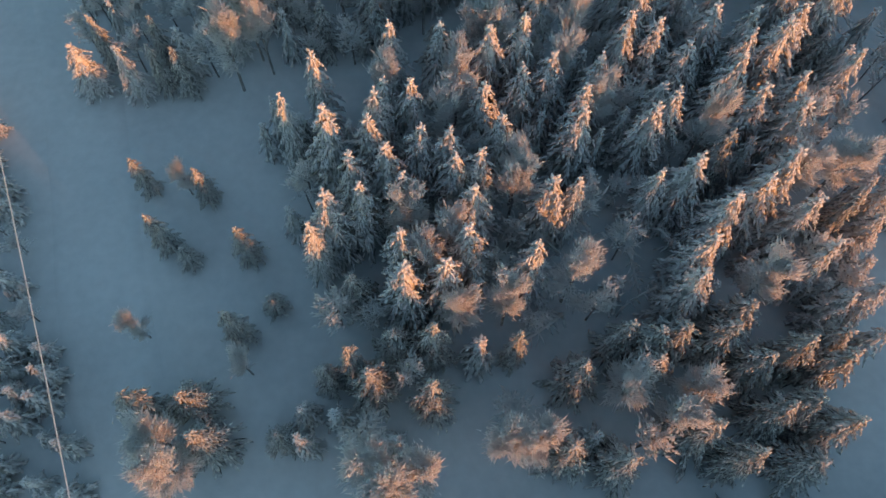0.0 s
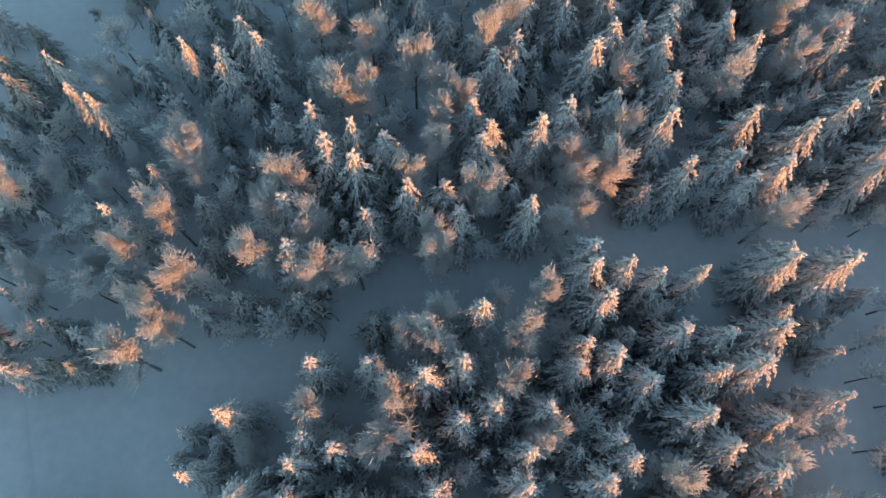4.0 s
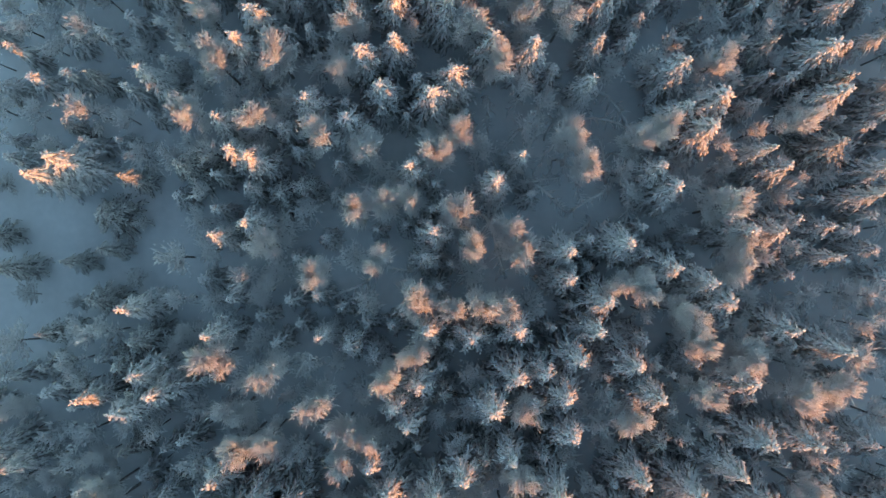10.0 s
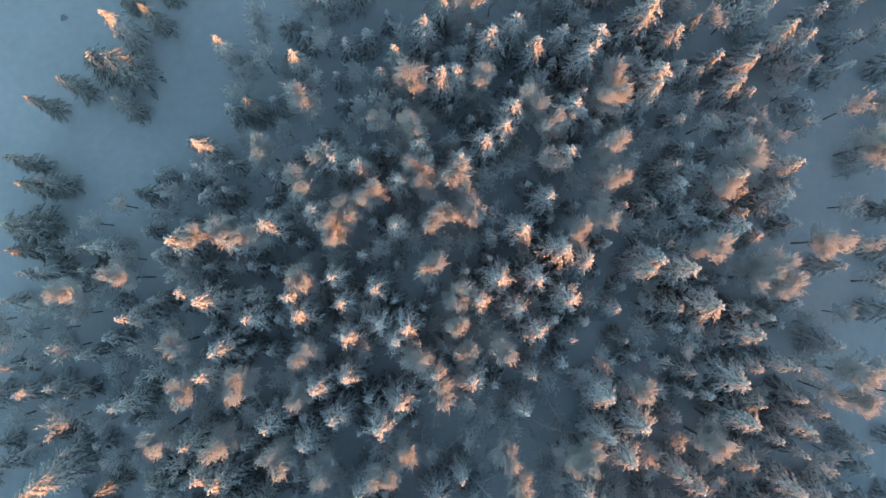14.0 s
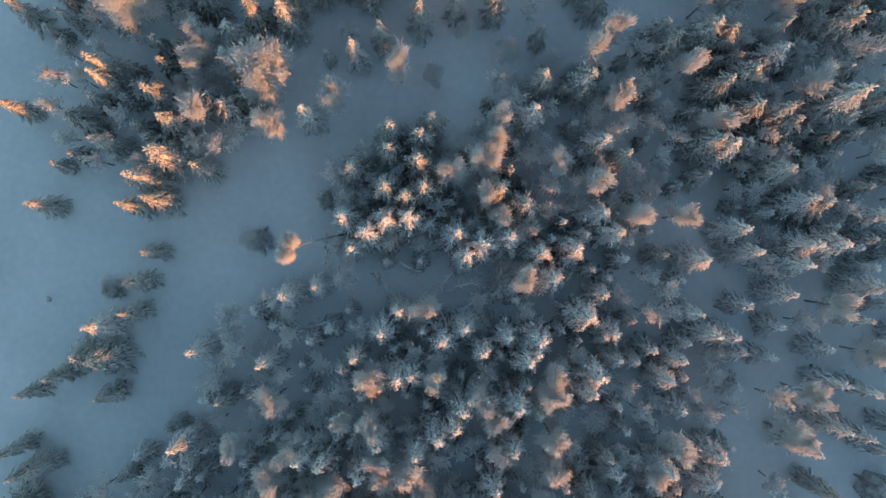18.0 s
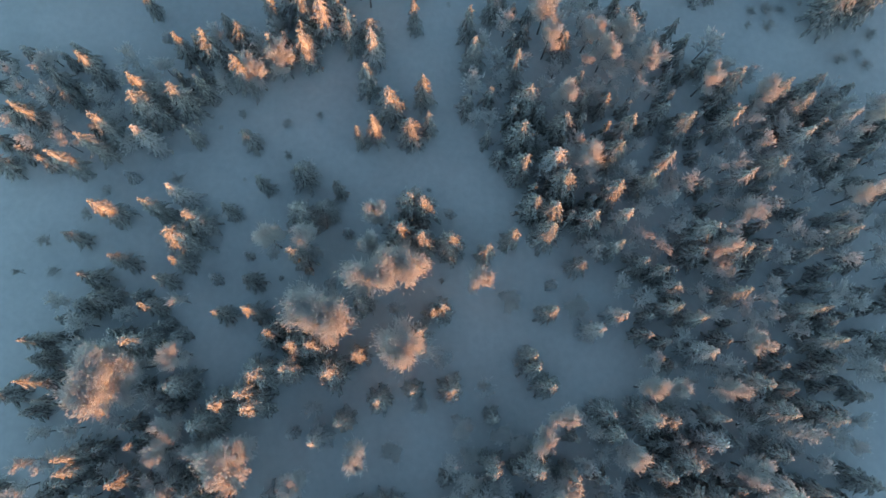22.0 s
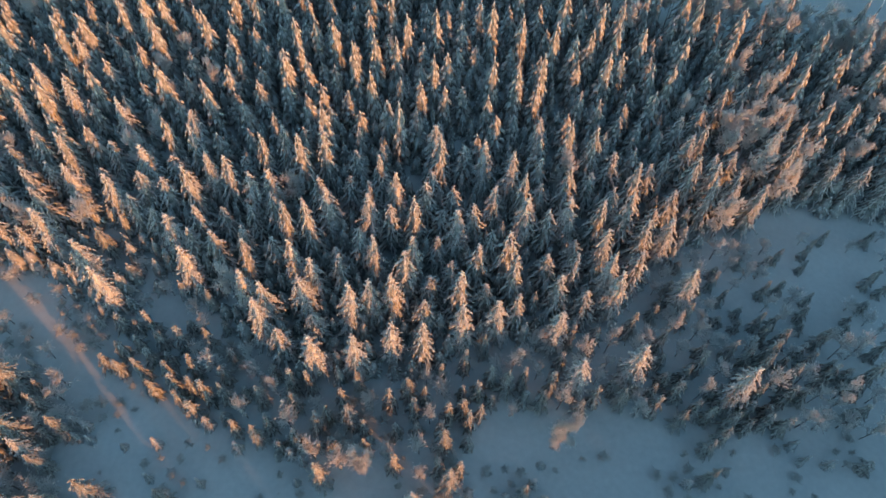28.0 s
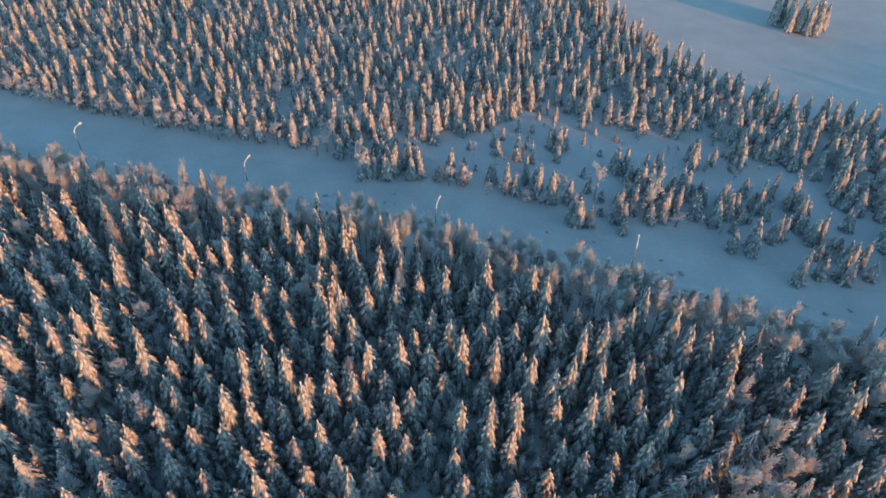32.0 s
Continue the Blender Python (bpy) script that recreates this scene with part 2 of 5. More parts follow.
def birch(rng, detail, high=6.5, wide=1.3, full=1.0, thick=1.0):
    """Trunk with limbs, and the frosted twigs. detail as for spruce."""
    trunk, twigs = Shape(), Shape()
    lean = np.array([rng.uniform(-0.25, 0.25), rng.uniform(-0.25, 0.25), 0])
    mid, top = np.array([0, 0, high * 0.5]) + lean * 0.6, np.array([0, 0, high * 0.93]) + lean
    trunk.shoot([(0, 0, -0.3), mid, top], [0.09, 0.06], 5 if detail == 3 else 3)
    ends = []
    for k in range((4, 6, 10, 16)[detail]):
        f = rng.uniform(0.2, 0.85) ** 0.8
        a = 2.4 * k + rng.uniform(-0.4, 0.4)
        base = np.array([0, 0, high * f]) + lean * f
        reach = wide * rng.uniform(0.5, 1.0) * (1.15 - 0.5 * f)
        end = base + np.array([math.cos(a) * reach, math.sin(a) * reach, high * rng.uniform(0.10, 0.24)])
        bend = base * 0.45 + end * 0.55 + np.array([0, 0, 0.25])
        if detail > 1:
            trunk.shoot([base, bend, end], [0.045, 0.035], 3)
        ends.append((base, bend, end))
        if detail > 1:
            w = min(wide, 1.5) * rng.uniform(0.8, 1.2) * (0.55 if detail == 3 else 0.9)
            twigs.shoot([base * 0.6 + bend * 0.4, bend, bend * 0.35 + end * 0.65, end + (end - bend) * 0.15], [0.04 * w, 0.06 * w, 0.045 * w], 4)
    if detail > 1:
        twigs.shoot([mid, mid * 0.5 + top * 0.5, mid * 0.15 + top * 0.85, top + np.array([0, 0, 0.3])], [0.05, 0.06, 0.045], 4)
    heart = np.array([0, 0, high * 0.42]) + lean * 0.6
    for k in range(round((20, 80, 300, 2500)[detail] * full)):
        base, bend, end = ends[k % len(ends)] if k % 4 else (mid, mid * 0.4 + top * 0.6, top)
        u = rng.uniform(0.1, 1.0) ** 0.55
        p = base * (1 - u) ** 2 + 2 * u * (1 - u) * bend + u * u * end + rng.normal(0, 0.17 * wide, 3)
        way = (p - heart) * np.array([1.0, 1.0, 0.5])
        way = way / (np.linalg.norm(way) + 1e-6) + rng.normal(0, 0.36, 3) + np.array([0, 0, 0.15])
        n = rng.uniform(0.12, 0.30) * (2.4, 1.6, 1.2, 1.0)[detail]
        w = (0.4, 0.22, 0.085, 0.036)[detail] * thick * rng.uniform(0.7, 1.3)
        twigs.shoot([p - way * n * 0.3, p + way * n], [w], 3)
    return trunk, twigs


def bent_birch(rng, detail=1):
    """A young birch bowed to the ground by its load of snow."""
    trunk, twigs = Shape(), Shape()
    n, r, up = 8, rng.uniform(1.6, 2.4), rng.uniform(2.0, 3.0)
    path = []
    for i in range(n):
        a = math.pi * 0.92 * i / (n - 1)
        path.append(np.array([r * (1 - math.cos(a)), 0.35 * math.sin(a * 2) * rng.uniform(0.4, 1), up * math.sin(a) - 0.1]))
    trunk.shoot(path, [0.10, 0.105, 0.10, 0.095, 0.09, 0.08, 0.07], 4)
    for k in range(34):
        i = rng.integers(2, n - 1)
        p = path[i] + (path[i - 1] - path[i]) * rng.uniform(0, 1)
        e = p + np.array([rng.uniform(0.0, 0.7), rng.uniform(-0.75, 0.75), rng.uniform(-0.7, 0.25)])
        twigs.shoot([p, (p + e) / 2 + np.array([0, 0, 0.12]), e], [0.05, 0.05], 3)
    return trunk, twigs


def shrub(rng, high=1.2):
    """A low round tuft of frosted twigs."""
    twigs = Shape()
    for k in range(46):
        a, f = rng.normal(0, 1.0) + 3.1 * (k % 2) + 0.7 * (k % 3), rng.uniform(0, 1) ** 0.5
        out, h = 0.6 * f * rng.uniform(0.7, 1.1), high * (0.25 + 0.6 * math.sqrt(max(0.0, 1 - f * f)) * rng.uniform(0.5, 1.1))
        p = np.array([out * math.cos(a), out * math.sin(a), h])
        way = np.array([0.22 * math.cos(a) * f, 0.22 * math.sin(a) * f, 0.2]) + rng.normal(0, 0.07, 3)
        twigs.shoot([p * 0.8, p + way], [0.07], 3)
    for k in range(5):
        a = 1.26 * k
        twigs.shoot([(0, 0, -0.1), (0.3 * math.cos(a), 0.3 * math.sin(a), high * 0.6)], [0.04], 3)
    return twigs


rng = np.random.default_rng(7)
KINDS = {
    "spruce": ("spruce_tree", [spruce(rng, 3, 7.0, 1.3, 1.25) for _ in range(6)], (("trunk", BARK), ("crown", RIMED), ("snow_load", LOAD))),
    "thin": ("spruce_tree", [spruce(rng, 3, 7.0, 1.3, 1.2) for _ in range(6)], (("trunk", BARK), ("crown", RIMED), ("snow_load", BOUGH))),
    # young: darker needles and boughs than spruce, shade put into the colour
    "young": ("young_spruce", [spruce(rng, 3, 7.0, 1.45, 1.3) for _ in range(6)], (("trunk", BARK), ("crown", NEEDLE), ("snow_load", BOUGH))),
    "birch": ("birch_tree", [birch(rng, 3, 6.5, 1.05) for _ in range(6)], (("trunk", FROST_BARK), ("crown", FROST))),
    "big": ("big_birch", [birch(rng, 3, 8.4, 2.2, 4.0, 1.45) for _ in range(3)], (("trunk", FROST_BARK), ("crown", FROST))),
    "bent": ("bent_birch", [bent_birch(rng) for _ in range(4)], (("trunk", FROST), ("crown", FROST))),
}
MESHES = {k: [[mesh_of(f"{base}_{pn}", *s.arrays(), [mat]) for s, (pn, mat) in zip(v, parts)] for v in variants] for k, (base, variants, parts) in KINDS.items()}


def plant(kind, name, x, y, scale, wide, label, category, group, sink=0.0):
    """One tree as a thing with its parts, standing in the snow."""
    base, variants, parts = KINDS[kind]
    pick = rng.integers(len(variants))
    ob = new(name)
    ob.matrix_world = pose(x, y, float(rise(x, y)) - sink, 0, 0, rng.uniform(0, 360)) @ Matrix.Diagonal((wide, wide, scale, 1))
    ob.empty_display_size = 0.2
    tagged(ob, label, category, group)
    for me, (pn, mat) in zip(MESHES[kind][pick], parts):
        new(pn, me).parent = ob
    return ob


# ---- plants: where they stand ----
SPRUCES = []                                    # x, y, height
SPRUCES += [(12.7, 11.5, 7), (-1.5, 11.7, 7), (0.5, 11.9, 7), (4.9, 12.9, 7), (19.3, 13, 7), (13.5, 13.3, 7), (-1.7, 13.5, 7), (1.6, 13.7, 7), (-6.1, 13.8, 7), (19, 15.4, 7), (-5.5, 15.5, 7), (15, 15.6, 7), (1.9, 15.9, 7), (-3.8, 16, 7), (7.2, 16.4, 7), (5.9, 16.4, 7), (16.8, 16.6, 7), (-1.7, 16.6, 7), (11.4, 16.9, 7), (1, 17.7, 7), (13.5, 17.8, 7), (-4.4, 17.8, 7), (2.3, 18, 7), (18.6, 18.2, 7), (-2.6, 18.3, 7), (0.7, 19.2, 7), (-0.8, 19.5, 7), (-3.6, 20, 7.1), (-5.8, 20, 7.9), (3.5, 20.4, 6.7), (7.8, 20.6, 7.1), (11.7, 20.9, 7)]
SPRUCES += [(-8.2, 21.2, 7.3), (19.9, 21.4, 7), (-3.3, 21.7, 7), (13, 21.9, 7), (8.1, 22.2, 7), (2.6, 22.2, 7), (-1.4, 22.4, 7.1), (18, 22.5, 6.7), (12.5, 22.8, 6.4), (-2.9, 22.9, 6.4), (4.8, 23.7, 6.7), (20.6, 23.7, 6.4), (16.7, 23.9, 7.6), (-6.8, 24, 7.4), (9.1, 24.2, 7), (6.5, 24.4, 7), (23.7, 24.8, 7), (14.4, 25.7, 6.4), (3, 25.8, 7.4), (17.9, 26.1, 7), (10.7, 26.3, 7), (-2.7, 26.4, 7), (4.9, 26.4, 7.7), (0.2, 26.4, 7.1), (19.8, 26.4, 7.7), (12.7, 26.9, 7), (11.2, 27.5, 7), (18.5, 27.9, 7), (16.2, 28.1, 7), (21.5, 28.4, 6.8), (5.9, 29.1, 8.2), (12.3, 29.7, 7.9)]
SPRUCES += [(15.2, 31, 7.3), (17.5, 31.2, 7.3), (11.7, 31.3, 8), (13.5, 31.4, 8), (24.8, 31.5, 7.3), (22, 31.7, 8), (25.7, 32, 7), (-4.2, 32.4, 7.4), (22.3, 32.4, 7), (12, 32.6, 7), (-13.9, 34.3, 7.6), (4.8, 34.6, 6.8), (-0.3, 34.6, 6.5), (8.6, 34.7, 8), (-4.7, 35.2, 7.1), (2, 35.7, 7.9), (4, 36.3, 6.5), (21.1, 36.6, 7), (17.6, 37.4, 7.3), (23, 37.4, 7.3), (-1, 37.4, 7.7), (28.5, 37.4, 7.4), (20.5, 38.1, 7), (-2.6, 38.4, 8), (6.1, 38.8, 7.3), (29.5, 38.9, 6.8), (0.6, 38.9, 7.3), (-1.2, 39.5, 7.7), (9.4, 39.7, 8), (24.9, 39.8, 7.3), (6.6, 39.9, 7), (16.6, 40, 8.2)]
SPRUCES += [(-3.6, 40.7, 7.3), (21.7, 40.7, 7.3), (11.1, 40.9, 7.6), (27.3, 41.1, 7.3), (-16.2, 41.3, 7.1), (5.6, 41.4, 6.8), (14, 41.9, 7), (-17.6, 42.1, 7), (29.2, 42.8, 7), (32, 42.8, 7), (17.6, 43.2, 6.8), (7.8, 43.8, 7), (-19.2, 44.2, 7), (-9.3, 44.7, 7), (12.9, 44.9, 7.7), (7, 44.9, 6.7), (-11.6, 45.4, 6.8), (17.2, 45.5, 7), (22.6, 45.6, 7.4), (-7.3, 45.7, 7), (8.4, 46.2, 6.5), (28.2, 46.4, 7), (14.3, 46.7, 7), (-8.3, 46.8, 7), (16, 46.9, 6.7), (21.4, 47.4, 7), (18, 47.8, 7), (33.9, 48.3, 7), (11.7, 49.1, 6.5), (2.5, 49.1, 6.8), (-4, 49.2, 7.1), (19.1, 49.5, 7.4)]
SPRUCES += [(30.7, 49.5, 7.1), (9, 49.5, 7), (14.4, 49.6, 7.1), (-9, 50.8, 7), (26.9, 51.2, 7), (19.7, 51.2, 7), (25.8, 52.3, 7), (17.6, 52.6, 6.4), (23.7, 53.2, 7), (33.8, 53.9, 6.2), (17.4, 54.2, 7), (20.9, 54.7, 7), (-3.8, 55.2, 6.7), (9.3, 55.4, 7), (30.3, 55.4, 6.2), (28.3, 55.5, 7), (-1.8, 55.9, 7), (36, 57.7, 7), (23.9, 58.1, 6.7), (13, 58.4, 7.4), (-14.7, 58.8, 7), (7.9, 59.2, 7.3), (23, 59.3, 6.7), (37.1, 59.4, 7), (30.7, 59.4, 6.4), (-13.4, 59.8, 7), (-1.7, 59.9, 7.1), (14.7, 60.1, 6.5), (-2.8, 60.3, 7), (29.5, 60.4, 7), (25.7, 61.6, 7.6), (-3.8, 62.3, 6.5)]
SPRUCES += [(4.1, 62.3, 6.2), (24.5, 62.9, 7), (38, 63.4, 6.5), (1.6, 63.5, 6.4), (9.2, 63.6, 7.3), (26.8, 63.7, 6.8), (34, 63.9, 7), (6.1, 64.1, 6.7), (18.9, 64.6, 6.5), (-8.1, 65, 7.1), (10.5, 65.1, 6.5), (24.4, 65.6, 6.8), (4.9, 66.2, 7), (33.3, 66.6, 7), (15.4, 66.8, 6.7), (6.9, 66.9, 6.8), (-2.6, 67, 7), (19.4, 67, 6.7), (12.9, 67.1, 7), (36.9, 67.6, 6.7), (-1.7, 68.6, 7), (10.3, 69.4, 7), (6.9, 69.6, 6.7), (34.7, 69.7, 6.4), (19.8, 70, 7), (10.9, 70.2, 7), (9.2, 70.4, 6.7), (0.4, 70.8, 6.8), (-7.9, 70.8, 6.8), (3.7, 71.1, 6.5), (18.4, 71.5, 6.7), (31.6, 71.7, 7)]
SPRUCES += [(6.6, 71.9, 6.7), (15.8, 72, 7), (-2.8, 72, 7), (21.9, 72.2, 7), (3.1, 72.3, 7), (-4.1, 72.6, 6.5), (8.8, 72.8, 6.7), (17.2, 73.5, 7), (19.8, 73.5, 6.5), (6, 73.6, 6.8), (27.1, 74.1, 7.7), (29.7, 74.2, 8), (27.9, 74.8, 7), (23.1, 74.9, 6.8), (21.5, 75.5, 7.4), (-10.2, 75.6, 6.5), (-0.7, 75.8, 6.7), (-4.5, 76, 7.3), (18.8, 76.9, 6.7), (10.2, 77, 7.3), (1.5, 77.1, 7), (33.9, 77.1, 6.1), (4.7, 78.1, 7.1), (20.6, 79.1, 6.5), (37.1, 79.3, 5.5), (29.8, 80, 5.5), (10.4, 80.1, 6.8), (33.4, 80.5, 7), (7.6, 81.1, 7.1), (37.4, 81.4, 6.4), (6, 81.5, 7), (14.6, 81.7, 6.5)]
SPRUCES += [(44.1, 82, 7), (21.9, 82.1, 7), (-3, 82.5, 7), (11.8, 82.5, 7), (16.3, 82.9, 6.5), (46.3, 83.6, 7), (17.6, 83.8, 7), (18.2, 85.1, 7), (22.3, 85.2, 6.8), (27.7, 86.4, 7.3), (33.7, 87.1, 6.2), (13.3, 87.4, 6.7), (28.1, 87.5, 7), (14.3, 87.6, 6.4), (3.3, 88.5, 7), (34.7, 88.6, 5.9), (23.1, 88.7, 7), (10.1, 88.9, 7), (23.7, 89.3, 6.8), (19.7, 89.4, 7.1), (-1.8, 89.5, 6.8), (23.9, 90.2, 7), (16.7, 90.2, 6.4), (38.7, 90.4, 5.8), (21.6, 90.4, 6.2), (36.9, 90.6, 7), (29.6, 90.7, 5.8), (12.1, 90.8, 6.8), (18.3, 91.1, 6.7), (-9.4, 91.3, 6.5), (27.5, 92, 7), (35.6, 92.2, 7)]
SPRUCES += [(13.4, 92.4, 6.8), (4.9, 93.6, 6.7), (28.9, 93.6, 5.8), (42.9, 93.6, 6.1), (49.2, 94.1, 7), (7.1, 94.2, 5.6), (24.9, 94.8, 6.7), (43.6, 95.8, 7), (36.1, 96.2, 6.7), (18.5, 96.6, 7), (24.1, 96.7, 6.8), (40, 96.8, 7), (26.6, 97, 6.8), (9.9, 97.1, 6.2), (44.3, 97.3, 7), (46.2, 97.3, 7), (19.7, 97.4, 7), (21.7, 97.9, 6.5), (17.8, 98.2, 6.7), (29.7, 98.3, 7), (11, 98.3, 6.8), (39, 98.5, 7), (12.5, 99.2, 6.8), (9.3, 99.4, 7), (14.1, 99.4, 7), (50.1, 99.6, 7), (28.6, 99.7, 7), (-7, 100.4, 6.7), (22.9, 100.4, 6.7), (45.1, 100.5, 7), (44.1, 100.7, 7), (-5, 100.8, 7)]
SPRUCES += [(13.9, 101, 7), (12.4, 101.6, 7.3), (21, 101.6, 7), (15.3, 101.6, 7), (-6.2, 102.5, 7.1), (42.3, 103, 7), (9.9, 103.2, 6.2), (-1.7, 103.3, 6.5), (14.9, 103.7, 7), (30.4, 104.1, 7), (-4.7, 104.3, 6.8), (12.6, 104.5, 6.7), (38.3, 104.9, 7), (-8.9, 105.1, 6.8), (28.8, 105.2, 6.8), (37.3, 105.2, 7), (15, 105.6, 6.8), (12.8, 106.1, 7.1), (15.9, 106.8, 6.8), (-4, 106.8, 6.8), (23.5, 107.3, 7), (6.4, 107.3, 7.1), (42.3, 107.5, 7), (40.2, 107.8, 6.7), (47, 108.4, 8.6), (-5.4, 109.1, 6.1), (30.5, 109.4, 7), (38, 109.6, 7), (-9, 110, 7), (27.7, 110, 7), (24.3, 110, 7), (39.8, 110.4, 7)]
SPRUCES += [(-9.2, 111.1, 7), (42.3, 112.1, 6.4), (10, 112.2, 6.8), (34.1, 112.8, 7), (0.8, 113.4, 6.7), (12, 113.6, 6.7), (37.1, 113.8, 6.8), (51.5, 114, 7), (42.5, 114, 6.7), (47.7, 114.5, 7), (4.7, 114.9, 7), (2.3, 115.1, 7), (15, 115.3, 6.4), (4.2, 115.9, 7), (17.8, 116.1, 6.5), (21, 116.2, 6.7), (-1.4, 116.5, 6.5), (28.9, 116.5, 7), (46, 116.7, 7), (-12.7, 116.9, 7), (5.1, 117.4, 6.7), (11, 117.6, 6.5), (7.5, 117.9, 6.4), (27.7, 118, 7.3), (27.5, 118.9, 7), (13.2, 119, 6.8), (41.8, 119.3, 7), (9.5, 119.8, 6.7), (8.1, 119.8, 7), (-4.9, 120, 7), (52.2, 120.2, 7), (18.3, 120.8, 7)]
SPRUCES += [(33, 121, 6.7), (41.2, 122, 7), (35, 122.3, 6.5), (19.4, 122.5, 6.4), (29.2, 122.5, 7.3), (4.4, 122.6, 7.1), (50.6, 122.7, 7), (20.2, 122.8, 7), (39.3, 122.9, 7), (13.4, 123.3, 6.5), (44.9, 124.2, 7), (8.1, 127.1, 8.3), (23.9, 127.6, 7), (45.2, 127.7, 7), (34.9, 128.1, 6.7), (20.9, 128.3, 7), (18.4, 128.7, 6.7), (-2.1, 128.8, 7.1), (26.1, 128.9, 6.8), (16.6, 129.3, 6.8), (29.3, 129.4, 6.7), (42.6, 129.4, 7), (54.4, 129.4, 7), (32.8, 130.4, 6.7), (-0.9, 130.4, 6.8), (35.6, 130.6, 7.1), (8.1, 130.9, 6.8), (29.5, 131.1, 7), (-8.4, 131.2, 7), (-4.3, 131.3, 7.1), (18.5, 131.5, 7), (28, 131.7, 6.8)]
SPRUCES += [(17.5, 132, 6.7), (-2.3, 132.6, 7), (34.8, 132.9, 7.1), (30.6, 133.7, 7), (37.9, 133.9, 7), (46.2, 134.2, 6.8), (48.9, 135.2, 7.1), (27.2, 135.3, 6.7), (-12.3, 135.4, 7), (39.4, 135.5, 7), (29.9, 135.6, 7.1), (35.1, 136.4, 7), (-10.1, 136.9, 7), (-5.6, 137.6, 6.8), (51.4, 137.8, 7), (27.1, 138.1, 6.8), (-9.2, 138.7, 6.8), (14.2, 138.7, 6.8), (36.3, 138.8, 7.1), (30.6, 138.9, 7), (41.3, 139, 7), (45.5, 139.5, 7), (55.8, 139.6, 6.7), (-15.8, 139.6, 7), (-6.1, 140.6, 6.8), (51.7, 140.9, 6.8), (15.5, 141.1, 6.7), (-2.9, 141.3, 6.8), (27.7, 141.4, 6.7), (49.8, 142.1, 7), (-6.4, 142.3, 6.8), (18.5, 142.3, 6.7)]
SPRUCES += [(46, 143.2, 6.7), (13.5, 143.3, 6.8), (2.3, 143.8, 7), (-10.9, 144.2, 6.7), (26.7, 144.5, 7), (5.2, 145.8, 7), (23, 145.9, 6.5), (-0.5, 146.1, 7.1), (14, 146.2, 7.3), (7.8, 146.3, 6.8), (11.8, 148.2, 7), (22.6, 148.8, 6.5), (9.3, 149.2, 7), (7.5, 150.2, 7), (4.6, 150.2, 7), (10.2, 150.5, 7), (6.2, 151.6, 7), (17.6, 154.1, 7), (-1.9, 154.5, 7), (-12.9, 155.5, 7), (-16.6, 157.5, 7), (-0.9, 158.5, 7), (-8.4, 158.7, 7), (39.4, 160.7, 7), (6.6, 160.9, 7), (3.5, 161.2, 7), (-16.6, 161.3, 7), (26.4, 163, 7), (-13.8, 164.3, 7), (45.7, 164.4, 7), (-17.8, 164.6, 7), (2, 164.8, 7)]
SPRUCES += [(-11.4, 165.3, 7), (-9, 165.6, 7), (23.5, 166, 7), (-6, 166.9, 7), (26.8, 168, 7), (14.7, 168.5, 7), (-12.8, 170.4, 7), (26.3, 171.6, 7)]
SHADED_SPRUCES = []                                    # x, y, height
SHADED_SPRUCES += [(8.7, 3.4, 5.4), (17.6, 3.4, 4.3), (14.3, 3.6, 5.8), (6.2, 3.9, 5.3), (-10.9, 4.4, 4.8), (12.6, 4.8, 5.8), (18.9, 5, 5.8), (16.2, 5.7, 5.5), (-13.9, 5.9, 5.9), (17.7, 6, 5.4), (-11.9, 6.3, 4.3), (-0.1, 6.5, 5.6), (-3.1, 7.2, 5), (7.1, 7.6, 5), (-5.4, 7.6, 4.1), (10.4, 7.7, 5.9), (19.5, 8, 5.8), (15.7, 8, 5.5), (-4.1, 8.1, 5.8), (17.6, 8.6, 6), (4, 8.8, 6.1), (10.6, 9, 5.9), (-0.1, 9.1, 5.9), (-2, 9.2, 4.5), (19.8, 9.2, 5.3), (14.2, 9.3, 6), (11.9, 9.3, 5.8), (9.4, 9.4, 5.6), (-10.3, 10.1, 4.8), (15.2, 10.4, 5.7), (-4.2, 12.1, 4.5), (-10.5, 14.9, 4.2)]
SHADED_SPRUCES += [(-15.2, 15.5, 4.5), (22.2, 16.4, 5.6), (-13.4, 18.7, 3.9), (-17, 19.3, 3.9), (15.9, 19.9, 6.1), (-15.8, 26.7, 4.5), (-17.3, 26.9, 4.5), (-20.9, 28.6, 5), (24.5, 28.9, 3.8), (-17.5, 29, 4.6), (0.2, 29.1, 4.5), (-7.3, 30.3, 4.6), (-4, 30.3, 4.8), (-9.5, 33.5, 4.5), (30.6, 37.1, 4.6), (12.5, 41.5, 5.5), (-10, 41.7, 4.5), (23.4, 42.4, 4.7), (24.3, 44.3, 4.1), (-20.4, 44.9, 5.6), (9.9, 45.3, 4.6), (35.7, 46.2, 5.2), (-10.2, 47.1, 4.7), (-22.8, 48.6, 4.1), (-9.1, 48.7, 5.2), (-14.9, 49.1, 4.8), (-17.6, 53.2, 5.1), (-13.9, 53.6, 4.2), (-11.5, 54.4, 4.4), (-19.2, 55.4, 4.2), (-11.8, 56.6, 3.9), (-0.5, 58, 3.8)]
